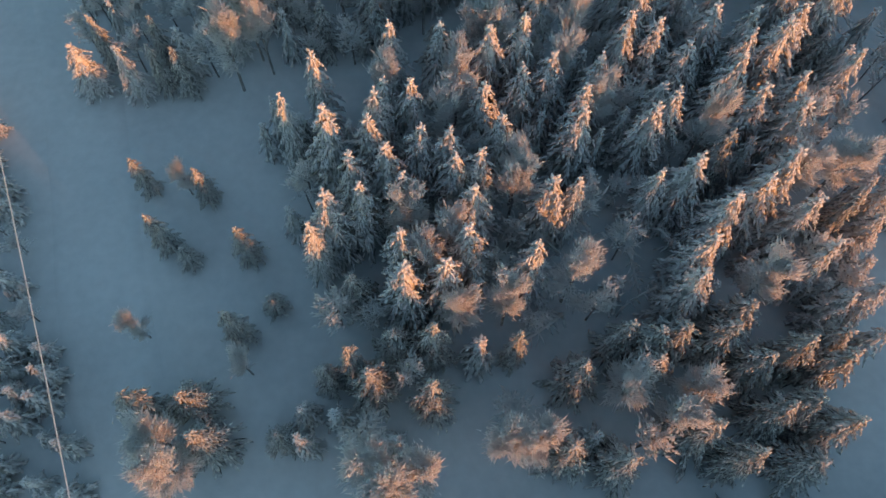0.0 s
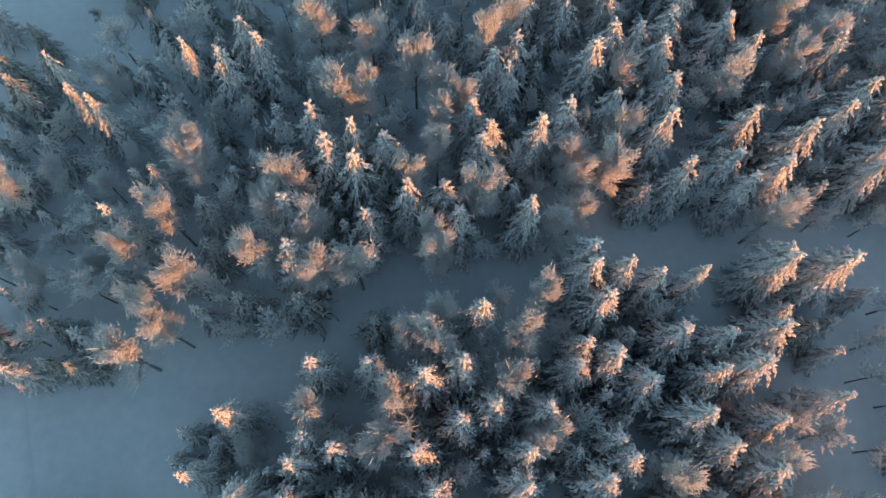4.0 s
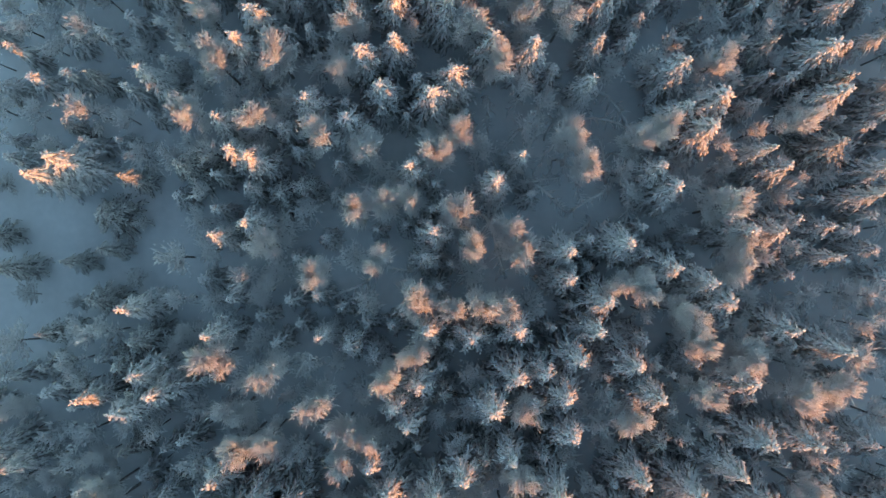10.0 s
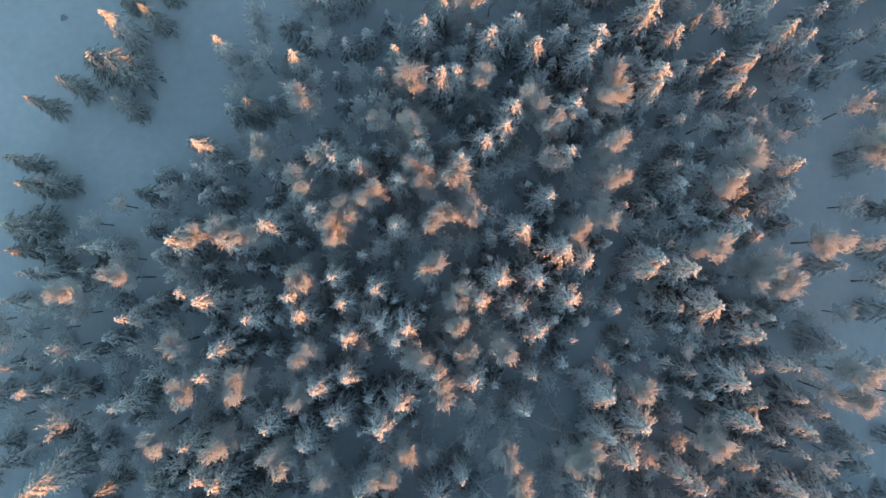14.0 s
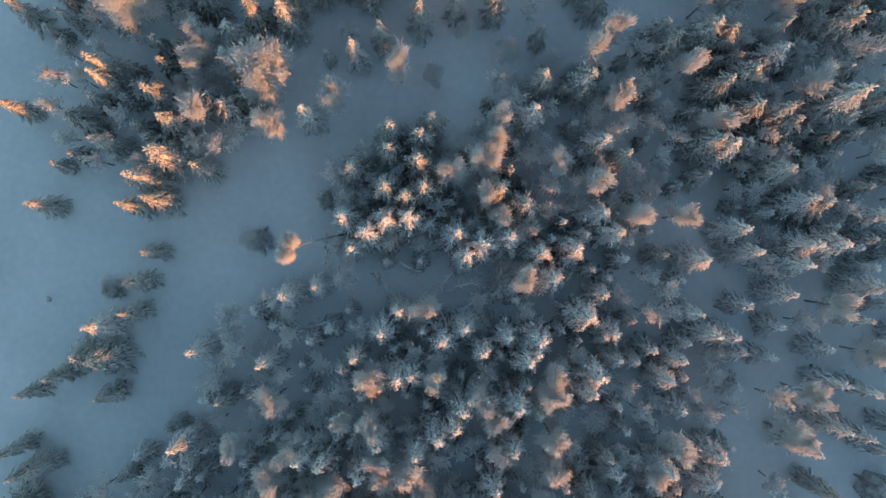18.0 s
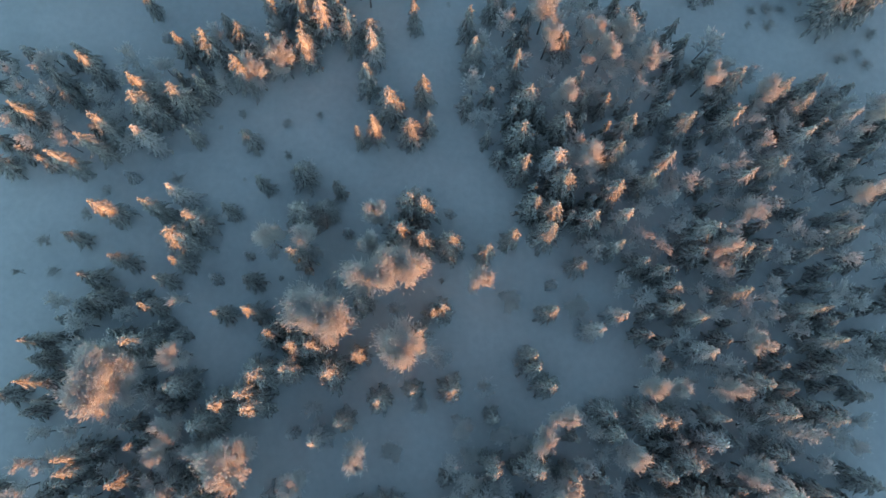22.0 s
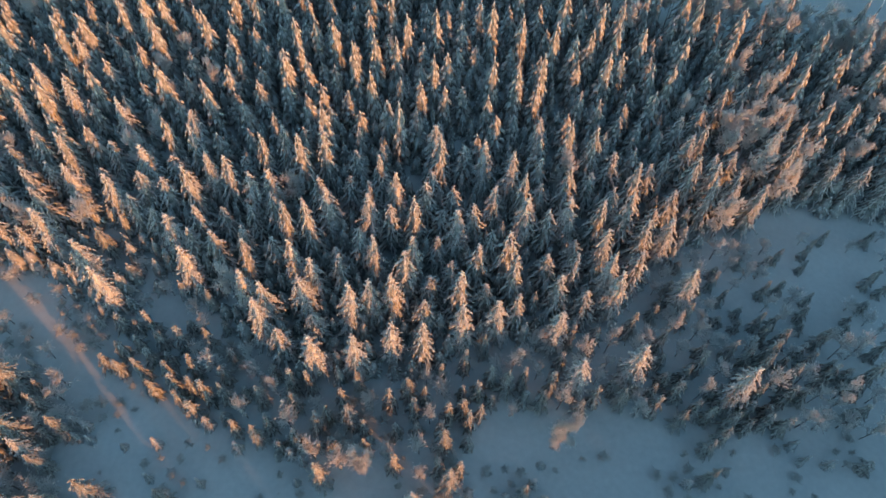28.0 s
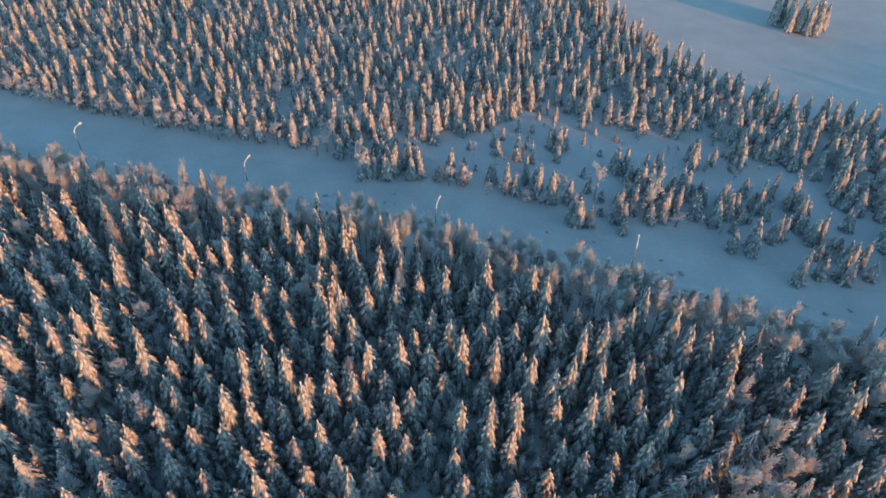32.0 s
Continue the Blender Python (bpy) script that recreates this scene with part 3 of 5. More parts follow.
SHADED_SPRUCES += [(1, 58.4, 4.1), (-10, 58.9, 5), (-6.3, 59.6, 5.6), (34.3, 61, 5.8), (-14, 62.3, 4), (34.8, 65, 6), (-12.3, 65.4, 4.8), (30.2, 67.2, 6), (26.2, 69.1, 4.1), (29.5, 71.5, 5.5), (-16.4, 75.4, 4.9), (-14.8, 75.5, 3.9), (-11.7, 75.5, 4.6), (-16.2, 77.2, 5.6), (46, 78.5, 6.1), (27.9, 78.7, 5.4), (-7.9, 79.5, 4.6), (-15.5, 80, 5.4), (-14.4, 80.3, 4.7), (29.2, 81.3, 5.9), (-16.3, 81.7, 5.4), (-4.4, 83.2, 4.1), (-0, 85.6, 5.7), (-9.2, 85.8, 5.1), (-15.4, 86, 4.7), (-13.1, 87.3, 4.9), (-9.5, 88.7, 5.6), (-11.1, 88.9, 4.9), (31.1, 91.6, 5.3), (-7.4, 92.2, 5.2), (-6.9, 94.5, 5.6), (33.5, 96.6, 5.6)]
SHADED_SPRUCES += [(-6, 96.9, 4.7), (-14.4, 100.5, 5.1), (7.4, 101.1, 4.7), (40, 105.2, 5.3), (43.4, 106.8, 6), (0.2, 108, 5.7), (-16.4, 108.1, 5.6), (50.2, 108.3, 5.9), (47.7, 111, 5.3), (38.8, 113.8, 5.7), (24.4, 113.9, 4.9), (33.8, 114.2, 5.4), (-16, 115.7, 5.1), (48.6, 116.3, 5.6), (-13.8, 120.1, 5.2), (5.7, 120.8, 4.8), (1.6, 122.4, 5.4), (52.1, 122.9, 5.7), (-4.3, 123, 5.8), (39.7, 124.7, 5.3), (-3.5, 125.3, 5), (3.7, 125.3, 4.8), (-9.7, 125.5, 5.1), (38.6, 126, 6), (32.1, 126.7, 4.7), (-2.2, 126.8, 5.6), (-7.2, 127, 5.4), (42, 127.6, 5.5), (51.6, 127.7, 5.6), (-11.5, 129, 4.7), (43.9, 129.5, 5.3), (54.5, 131, 5.2)]
SHADED_SPRUCES += [(1.6, 131.5, 5), (9.9, 131.6, 4.5), (11.1, 133.4, 5.3), (4.5, 133.8, 5.4), (7.9, 134.8, 5.2), (3, 138, 5.1), (12.8, 138.1, 5.8), (-2, 138.3, 5.2), (17.3, 138.7, 5.6), (19, 139.4, 5.7), (34.6, 141.3, 5.4), (-13.3, 142, 4.6), (-1.3, 142.7, 5.5), (-3.4, 146.6, 5.5), (2.1, 147.5, 6), (13.6, 148.4, 4.9), (0.7, 148.7, 5.1), (17.6, 149.7, 6), (-6.9, 151.1, 5.7), (8.1, 153.2, 5.6), (53.6, 154.2, 5.4), (-18.6, 154.5, 4.4), (-8.1, 155.4, 5.7), (24.1, 155.7, 5), (49.8, 156.5, 5.4), (2, 157, 5.1), (-6, 157.8, 5.3), (15, 158.6, 5.6), (7, 158.9, 5.6), (30.8, 159.1, 5.7), (39, 159.5, 4.9), (-9.6, 159.8, 5.8)]
SHADED_SPRUCES += [(41.2, 160.3, 6), (47.8, 160.5, 5), (42, 161.4, 5.6), (20, 161.8, 4.7), (35.5, 166.2, 5.2), (-13.1, 166.3, 5.5), (0.8, 166.4, 5.9), (33.8, 167.2, 5.2), (51.5, 168.7, 5.6), (-11.6, 169.4, 5.6), (18.8, 171.1, 5.7), (52.3, 171.7, 4.2), (8.3, 172.2, 5.9), (-10.9, 172.9, 5.7), (53.9, 172.9, 4.6), (14, 173.6, 5.8), (17, 174.2, 5.8), (49.9, 174.3, 4.9), (14.9, 174.4, 5.2), (-13.9, 175.2, 5.2), (11.4, 175.6, 5.3), (36.1, 176, 5.4), (8, 176.2, 5.4), (44.2, 176.4, 5.2), (4.3, 176.5, 5.4), (22.7, 177, 5.7), (32.7, 177.7, 6), (17.6, 177.7, 5.5), (30.5, 181.7, 5.5), (1.9, 182.1, 5.6), (20.7, 183.4, 5.8), (52.4, 185.4, 5.9)]
SHADED_SPRUCES += [(-11.9, 193.5, 6)]
BIRCHES = []                                    # x, y, height
BIRCHES += [(-2.1, 2.3, 5.9), (-0.7, 2.9, 5.7), (-12, 3, 5.9), (-3.1, 3.2, 5.9), (4.9, 4.4, 5.8), (-13.1, 4.4, 5.5), (3.5, 4.5, 5.7), (11.5, 5.5, 6), (12.7, 6.6, 5.5), (9.5, 6.9, 5.5), (1.3, 10.6, 5.8), (3.7, 11, 6.4), (16.7, 12, 6.4), (7.1, 12.4, 6.4), (-0.3, 13.4, 6.4), (0.6, 14.9, 6.4), (-1.3, 15.8, 6.4), (4.2, 17.3, 6.4), (4.4, 18.6, 6.4), (22.7, 19, 6.4), (19.9, 19, 5.7), (15.1, 21.2, 7.2), (20.6, 21.9, 6.4), (0.6, 22.1, 6.4), (9.2, 23, 6.6), (1.1, 23, 6.4), (-3.1, 24.3, 6.7), (1.3, 24.9, 6.7), (7.2, 25.9, 7), (-12.6, 27, 7.2), (3.5, 27.8, 7.3), (2.2, 28.1, 6.4)]
BIRCHES += [(8.1, 28.3, 7.6), (-10.8, 28.4, 7.2), (-11.6, 29.5, 6.9), (3.9, 29.8, 5.9), (9.2, 30.1, 7.3), (-10.2, 31.3, 7), (-2.9, 31.7, 6.9), (-0.9, 32, 6.6), (-6.2, 32.5, 7.5), (3.6, 32.9, 7), (-13.4, 33.1, 6.4), (3.3, 34, 6.3), (-3.6, 34.5, 6.6), (10.4, 34.5, 5.8), (-11.5, 34.8, 7), (22.8, 35.1, 6.6), (-5.9, 35.6, 6.4), (11.8, 35.7, 5.5), (5.9, 36.4, 7.3), (6.6, 36.8, 6.4), (-21, 36.9, 6.4), (-5.2, 37.1, 7.3), (2, 37.4, 7), (11.6, 37.6, 5.8), (13.7, 38, 7), (-10.6, 38.6, 6.4), (3.6, 38.9, 7.3), (11.3, 39.1, 6.4), (32.4, 39.5, 6.4), (-10.7, 39.6, 6.6), (14.6, 40.6, 6.4), (3.5, 41.5, 6.6)]
BIRCHES += [(-2.1, 42.7, 7.6), (5.1, 42.8, 6.3), (-0.7, 42.9, 7.3), (3.8, 43.3, 6.6), (21.3, 44.1, 6.9), (-2.9, 44.4, 5.7), (15.2, 44.5, 6.1), (2.2, 44.9, 7.2), (31.9, 45.5, 6.4), (25.8, 45.5, 6.6), (33.9, 45.8, 6.4), (6.5, 46.5, 7.8), (-0.6, 46.7, 6.9), (27.8, 47.1, 6.4), (28.5, 47.7, 6.4), (-4.1, 47.7, 7.2), (8.2, 48.1, 7.2), (25.3, 48.7, 6.9), (10.4, 50.6, 7), (24.4, 50.6, 6.9), (13.8, 50.8, 6.6), (12.2, 51.1, 6.9), (8.2, 51.5, 7.3), (20.6, 52.2, 6.4), (22.1, 52.3, 6.6), (2.1, 53, 6.4), (27.9, 53.1, 6.4), (5.8, 53.6, 6.6), (14.7, 54.1, 6.4), (-0.7, 54.6, 6.4), (28, 54.7, 6.4), (11.7, 54.7, 6.9)]
BIRCHES += [(14, 55.7, 6.3), (10.8, 56.6, 6.9), (4.6, 56.9, 6.6), (27.2, 57, 7.2), (6.3, 57.4, 6.4), (7.8, 57.5, 6.3), (18.7, 59.5, 6.7), (9.6, 60.2, 6.6), (5.3, 60.4, 6.4), (22.1, 61.1, 6.3), (17.9, 61.3, 6.4), (2.3, 61.4, 6.7), (23.3, 61.6, 7), (10.8, 61.7, 6.1), (31.7, 62.2, 6.3), (-1.6, 62.3, 6.6), (-5.7, 62.9, 6.6), (42.3, 65, 6.4), (3.7, 65.4, 6.3), (-4, 65.8, 6.6), (13.4, 65.9, 6.6), (26.7, 66, 6.6), (-0.4, 66.3, 6.6), (41.6, 66.9, 6.4), (11.8, 68.2, 6.7), (15.1, 68.4, 6.4), (4.1, 68.4, 6.4), (17.4, 68.9, 6.3), (-4.9, 69, 6.4), (14.5, 70.4, 6.6), (14.4, 72.2, 6.4), (-11.8, 72.5, 6.4)]
BIRCHES += [(37, 73, 6.6), (35.2, 73.5, 6.1), (-8.2, 73.5, 6.6), (3.8, 73.6, 6.7), (12.6, 74.2, 7.3), (36.1, 74.4, 6.4), (31.6, 75.6, 6.4), (40, 76.1, 6.3), (-3.4, 76.3, 6.4), (0.5, 76.3, 6.4), (5.8, 76.6, 6.9), (22.6, 76.6, 6.1), (-1.3, 76.8, 6.9), (12.7, 77.3, 6.6), (6.1, 77.4, 6.4), (24.5, 77.7, 6.3), (13.8, 78, 6.4), (15.6, 78.2, 6.1), (6.8, 78.2, 6.3), (15, 79.2, 5.7), (8.4, 79.2, 7), (12, 79.9, 6.4), (3.7, 80, 6.6), (32.7, 80.1, 5.8), (14, 80.5, 6.9), (25, 80.6, 6.7), (11.8, 81.2, 6.4), (21, 81.9, 6.1), (5.2, 81.9, 6.4), (34.6, 82, 6.4), (1, 82.3, 6.4), (25.1, 82.7, 6.3)]
BIRCHES += [(43.3, 82.8, 6.4), (11.2, 83.8, 6.6), (20.8, 84.1, 6.4), (9.1, 84.4, 6.4), (19.5, 85.7, 6.6), (3.9, 85.7, 6.4), (24.9, 85.9, 6.6), (44.7, 86, 6.4), (16, 87.2, 6.1), (11, 87.3, 6.7), (25.4, 87.5, 6.3), (49.7, 89, 6.4), (15.3, 92.6, 6.1), (46.8, 92.8, 6.4), (22.9, 94.9, 6.4), (20.9, 99.4, 6.4), (31.3, 99.5, 6.4), (35, 99.7, 6.6), (20, 101.3, 6.4), (28.2, 101.9, 6.7), (17.4, 103, 6.4), (19.8, 103.7, 6.7), (25.3, 103.8, 6.7), (20.8, 105.2, 6.6), (3.5, 106.5, 6.6), (37.6, 106.8, 6.6), (21.2, 107, 6.3), (-2, 107.6, 6.7), (29.8, 108.6, 6.4), (8.4, 109, 5.5)]
BIRCHES += [(3.2, 109.2, 6.4), (45.2, 109.9, 6.4), (13.4, 110.9, 6.6), (35.3, 110.9, 6.6), (-2.3, 111.3, 5.6), (0.8, 111.5, 5.6), (4.3, 111.5, 6.1), (28.2, 112.3, 6.6), (-1.8, 113.3, 6.1), (30, 114.1, 6.4), (43.7, 116.2, 6.3), (39.1, 116.3, 6.4), (37.1, 116.3, 6.4), (-4.7, 118, 6.4), (-8, 119, 6.4), (-1.7, 119, 6.4), (45.8, 120.2, 6.6), (23.2, 125.1, 6.4), (43.9, 127.9, 6.4), (14, 128.2, 6.4), (8.6, 128.5, 6.4), (5.7, 128.6, 6.7), (14.7, 130.7, 6.4), (46.7, 131.2, 5.5), (56.3, 132.8, 6.4), (32.7, 135.8, 6.3), (58.4, 139.8, 6.4), (31, 141.3, 6.4), (48.9, 141.9, 6.4), (43.9, 143.4, 6.1), (3.7, 143.7, 6.6), (38.5, 144.9, 6.4)]
BIRCHES += [(6.1, 144.9, 6.4), (34.9, 145.8, 6.4), (29.7, 147.1, 6.4), (33.5, 147.8, 6), (36.5, 147.9, 6.3), (29.4, 149.7, 6.4), (13.3, 152.3, 6.4), (10.8, 152.8, 6.4), (12.3, 153.1, 6.4), (17, 164.6, 6.4), (-19.1, 168.3, 6.4), (-17.4, 169.2, 6.4), (18.5, 169.7, 6.4), (37.3, 172, 6.4), (38.5, 172.7, 6.4)]
BIG_BIRCHES = []                                    # x, y, height
BIG_BIRCHES += [(3, 110.6, 6.7), (-7.1, 115.9, 7.3), (-6.6, 117.9, 7.5), (17, 119.6, 7.3), (11.2, 122, 7.6), (9.3, 122.7, 7.3), (14.3, 125.4, 7.6), (16.9, 126.5, 7.6)]
LOW_BIRCHES = []                                    # x, y, height
LOW_BIRCHES += [(-9.7, 8.2, 3.5), (-15.5, 10.2, 3.6), (-14.7, 19.2, 3.5), (-6.4, 22.5, 3.8), (-19.6, 32.3, 4.3), (-16.3, 33, 3.4), (-7, 37.1, 3.7), (-16.3, 37.7, 4), (-19.3, 38.3, 4.3), (-12, 39.6, 4.4), (-14.9, 39.8, 3.4), (-11.9, 41.2, 3.8), (-16.7, 44.6, 4.3), (-6.5, 49, 3.3), (-1.6, 51.7, 3.9), (4, 74.6, 2.5), (12.3, 85, 3.7), (2.4, 88.9, 2.5), (-9.8, 94, 2.1), (1.2, 97.9, 2.8), (34, 102.9, 2.5), (-4.1, 110.3, 2.5), (22.5, 110.8, 2.5), (16, 111, 2.5), (26.6, 111.5, 2.5), (25, 112.3, 2.5), (21.9, 113, 3.1), (18.4, 114.8, 2.5), (32, 123.2, 2.5), (26.2, 123.7, 2.5), (8.1, 135.2, 3.1), (35.7, 142.5, 2.8)]
LOW_BIRCHES += [(-5, 147.8, 2.5), (40.4, 154.2, 3.4), (38, 157.3, 4.1), (25.6, 159.2, 2.5), (54.2, 165.6, 4.3)]
TALL_SPRUCES = []
TALL_SPRUCES += [(56.5, 150.9), (59.4, 151.5), (58.5, 153.8), (60.1, 157.3), (63.0, 158.6), (66.5, 162.1), (55.8, 176.9), (39.6, 177.9), (45.6, 179.1), (13.1, 179.8), (17.3, 179.9), (21.0, 181.4), (38.0, 182.8), (28.1, 183.0), (7.6, 183.0), (31.7, 183.9), (16.7, 184.7), (7.8, 185.1), (11.6, 185.8), (18.5, 185.9), (20.8, 186.0), (5.6, 186.4), (44.3, 186.6), (-9.5, 186.8), (52.2, 187.7), (12.4, 188.1), (43.7, 188.6), (-1.2, 189.5), (10.2, 189.7), (-12.2, 190.0), (18.8, 190.5), (22.9, 191.0), (43.6, 192.0), (-3.6, 193.6), (-17.7, 193.8), (51.0, 193.9), (27.6, 194.2), (35.2, 195.4), (17.9, 195.8), (40.1, 196.2), (13.3, 196.5), (31.9, 198.0), (20.8, 198.5), (-11.4, 198.6), (4.4, 199.0)]
TALL_SPRUCES += [(6.5, 199.4), (-16.4, 200.1), (-0.6, 201.2), (34.0, 201.5), (-8.4, 202.6), (30.8, 203.0), (25.1, 206.2), (37.6, 207.8), (-3.9, 208.2), (-12.7, 209.3), (-25.0, 209.9), (-19.4, 211.9), (-23.3, 213.7), (-20.4, 219.7), (-13.1, 224.3)]
SAPLINGS = []
SAPLINGS += [(-7.6, 4.7), (-8.7, 11.8), (-13.9, 14.6), (-9.8, 93.9), (2.0, 97.8)]
FAR_SPRUCES = [(64.0, 275.2), (65.8, 269.6), (67.8, 271.5), (68.8, 269.7), (62.7, 262.5), (52.6, 258.9), (78.6, 264.8), (77.7, 277.8), (80.5, 254.6), (91.8, 255.7), (85.3, 247.1), (90.2, 260.3), (92.1, 267.0), (87.1, 280.2), (93.6, 280.5), (96.2, 250.1), (92.2, 247.3), (23.9, 275.5), (17.6, 272.3), (31.6, 272.9), (44.3, 279.4), (51.3, 284.0), (41.4, 268.6), (47.3, 268.9), (79.0, 263.1), (85.5, 265.1), (73.3, 268.1), (68.4, 262.7), (70.3, 262.8), (59.5, 260.8), (76.0, 259.8), (101.0, 269.2), (102.4, 264.0), (21.4, 274.4), (25.5, 274.6), (19.6, 271.5), (84.5, 255.5)]
FAR_BIRCHES = [(57.1, 267.2), (64.6, 261.6), (15.5, 272.0), (66.1, 264.1)]
LAMPS = [(-34.5, 272.4), (-2.6, 262.9), (29.0, 252.5), (57.6, 243.8), (86.3, 229.8)]

STAND_A = [(-18, 35), (-11, 28), (-9, 20), (-7, 10), (-6, 2), (6, 3), (13, 5), (25, 9), (32, 36)]
STAND_B = [(-26, 43), (-14, 43), (-9, 49), (-5, 54), (37, 54), (32, 36), (15, 37), (7, 35), (1, 32), (-4, 29), (-12, 26), (-22, 26)]
STAND_C = [(-10, 24), (-3, 26), (5, 31), (12, 34), (32, 34), (29, 20), (-11, 20)]
STAND_D = [(-8, 62), (-2, 64), (39, 64), (35, 38), (22, 37), (8, 34), (4, 31), (-20, 31), (-21, 42), (-13, 45), (-7, 52)]
STAND_E = [(-11, 72), (-11, 65), (-5, 59), (1, 55), (-3, 51), (-14, 48), (-20, 46), (-20, 38), (40, 38), (41, 72)]
STAND_F = [(-10, 79), (-14, 76), (-20, 71), (-20, 60), (-8, 60), (-2, 58), (-2, 47), (44, 47), (44, 60), (35, 75), (41, 83), (0, 83)]
STAND_G = [(-1, 93), (-2, 84), (-9, 80), (-17, 74), (-20, 71), (-20, 63), (-7, 65), (-1, 57), (38, 57), (40, 65), (36, 80), (27, 86), (28, 95), (9, 95)]
STAND_H = [(8, 105), (8, 96), (2, 93), (-2, 88), (-2, 83), (-14, 73), (28, 72), (40, 75), (37, 82), (28, 84), (34, 94), (35, 105), (26, 112), (21, 112), (19, 106)]
STAND_I = [(9, 104), (7, 94), (-1, 89), (-3, 82), (40, 82), (40, 90), (33, 97), (38, 104), (34, 114), (21, 112), (19, 105)]
STAND_J = [(-13, 124), (-2, 124), (-1, 114), (4, 109), (1, 105), (-14, 103), (-14, 114)]
STAND_K = [(37, 119), (40, 95), (55, 95), (56, 124), (38, 124)]
STAND_L = [(22, 149), (28, 154), (39, 152), (47, 145), (64, 142), (60, 117), (37, 117), (35, 126), (25, 136), (22, 141)]
STAND_M = [(-21, 147), (-10, 146), (5, 149), (9, 156), (14, 155), (9, 148), (2, 144), (-4, 140), (-7, 138), (-19, 135)]
STAND_N = [(-27, 181), (-12, 178), (-10, 167), (-17, 161), (-22, 162)]
STAND_O = [(40, 93), (55, 94), (55, 81), (40, 82)]
STAND_P = [(41, 95), (48, 95), (47, 57), (40, 57), (41, 73)]
LOW_MIX = [(-10, 185), (5, 182), (14, 177), (21, 176), (31, 183), (49, 185), (57, 183), (73, 182), (70, 173), (55, 174), (49, 175), (30, 176), (28, 168), (19, 169), (7, 172), (1, 175), (-9, 180)]
THIN = [(49, 190), (56, 195), (80, 198), (74, 183), (49, 186)]
TALL_EDGE = [(-24, 192), (-16, 188), (-9, 185), (-4, 189), (-0, 185), (8, 183), (13, 178), (21, 178), (31, 184), (39, 183), (50, 190), (56, 196), (69, 201), (80, 200)]
BUSHES = [(-29, 192), (-3, 192), (3, 178), (-11, 180), (-27, 183)]
GLADE = [(15, 275), (52, 266), (54, 262), (70, 260), (88, 253), (98, 246), (106, 261), (97, 278), (83, 289), (67, 290), (52, 301)]
CLEARING = [(-12, 178), (4, 175), (30, 170), (68, 174), (61, 146), (40, 149), (27, 151), (19, 153), (15, 159), (-8, 167)]
MEADOW = [(-21, 141), (15, 142), (25, 126), (15, 113), (5, 113), (0, 126), (-20, 126)]
MEADOW_W = [(-20, 100), (2, 100), (-2, 89), (-6, 82), (-19, 76)]
BOW_A = [(12, 66), (23, 66), (23, 55), (12, 55)]
BOW_B = [(8, 97), (25, 97), (25, 92), (8, 92)]
BOW_C = [(7, 97), (27, 97), (27, 91), (7, 91)]
BOW_D = [(2, 68), (18, 68), (22, 60), (16, 52), (1, 52)]
BOW_F = [(14, 104), (26, 105), (27, 97), (15, 95)]
BOW_E = [(6, 17), (13, 17), (12, 9), (6, 9)]
GROVE = [(55, 211), (67, 215), (68, 204), (63, 196), (56, 195), (54, 201)]
TRACK_OPEN = [(-22, 26), (-12, 26), (-4, 29), (3, 32), (8, 35), (15, 36), (21, 36), (21, 35), (15, 34), (8, 32), (2, 30), (-3, 26), (-11, 24), (-11, 20), (-20, 20)]
GAP_A = [(11, 33), (15, 37), (23, 35), (31, 34), (34, 34), (34, 32), (23, 32), (14, 32)]
GAP_B = [(6, 3), (13, 5), (23, 4), (23, 2), (6, 2)]
GAP_C = [(19, 65), (23, 67), (25, 64), (22, 62), (19, 62)]
STAND_Q = [(32, 89), (46, 89), (45, 52), (36, 52), (38, 68)]
STAND_R = [(40, 104), (47, 118), (54, 118), (54, 85), (41, 88)]
STAND_S = [(-28, 51), (-23, 51), (-19, 47), (-14, 48), (-11, 48), (-13, 43), (-26, 42)]
CABLE_BUSH = [(-34, 27), (-29, 26), (-25, 20), (-23, 14), (-20, 9), (-18, 5), (-17, 2), (-25, 2)]
LOW_SHRUB = [(-24, 192), (-15, 187), (-9, 184), (5, 182), (13, 177), (21, 177), (20, 168), (7, 171), (-9, 179), (-7, 170), (-15, 177), (-20, 182)]
TRAIL = [(-14, 2), (-17, 7), (-19, 13), (-22, 22), (-24, 30), (-28, 40)]
THICKET = [(39, 166), (47, 167), (52, 158), (49, 152), (41, 153), (38, 159)]
LOW_BELT = [(-2, 187), (5, 183), (12, 177), (21, 177), (30, 180), (39, 182), (52, 186), (65, 186), (74, 183), (68, 170), (55, 174), (49, 176), (31, 175), (28, 170), (15, 169), (5, 173), (0, 179)]
WEST_FIRS = [(-22, 62), (-10, 62), (-8, 57), (-8, 50), (-16, 50), (-21, 51)]
WEST_BIRCHES = [(-21, 53), (-8, 49), (-5, 45), (-8, 36), (-17, 36)]
CORNER_FIRS = [(-23, 31), (-15, 31), (-9, 30), (-9, 25), (-12, 27), (-15, 25), (-20, 25)]
EAST_FILL = [(33, 40), (46, 44), (46, 12), (33, 12), (31, 18), (30, 26), (34, 31)]
DARK_FIRS = [(-27, 46), (-18, 46), (-15, 42), (-16, 34), (-18, 30), (-23, 32), (-25, 36)]
OPEN_WOOD = [(1, 124), (30, 126), (33, 120), (23, 113), (13, 109), (5, 111)]
taken = []


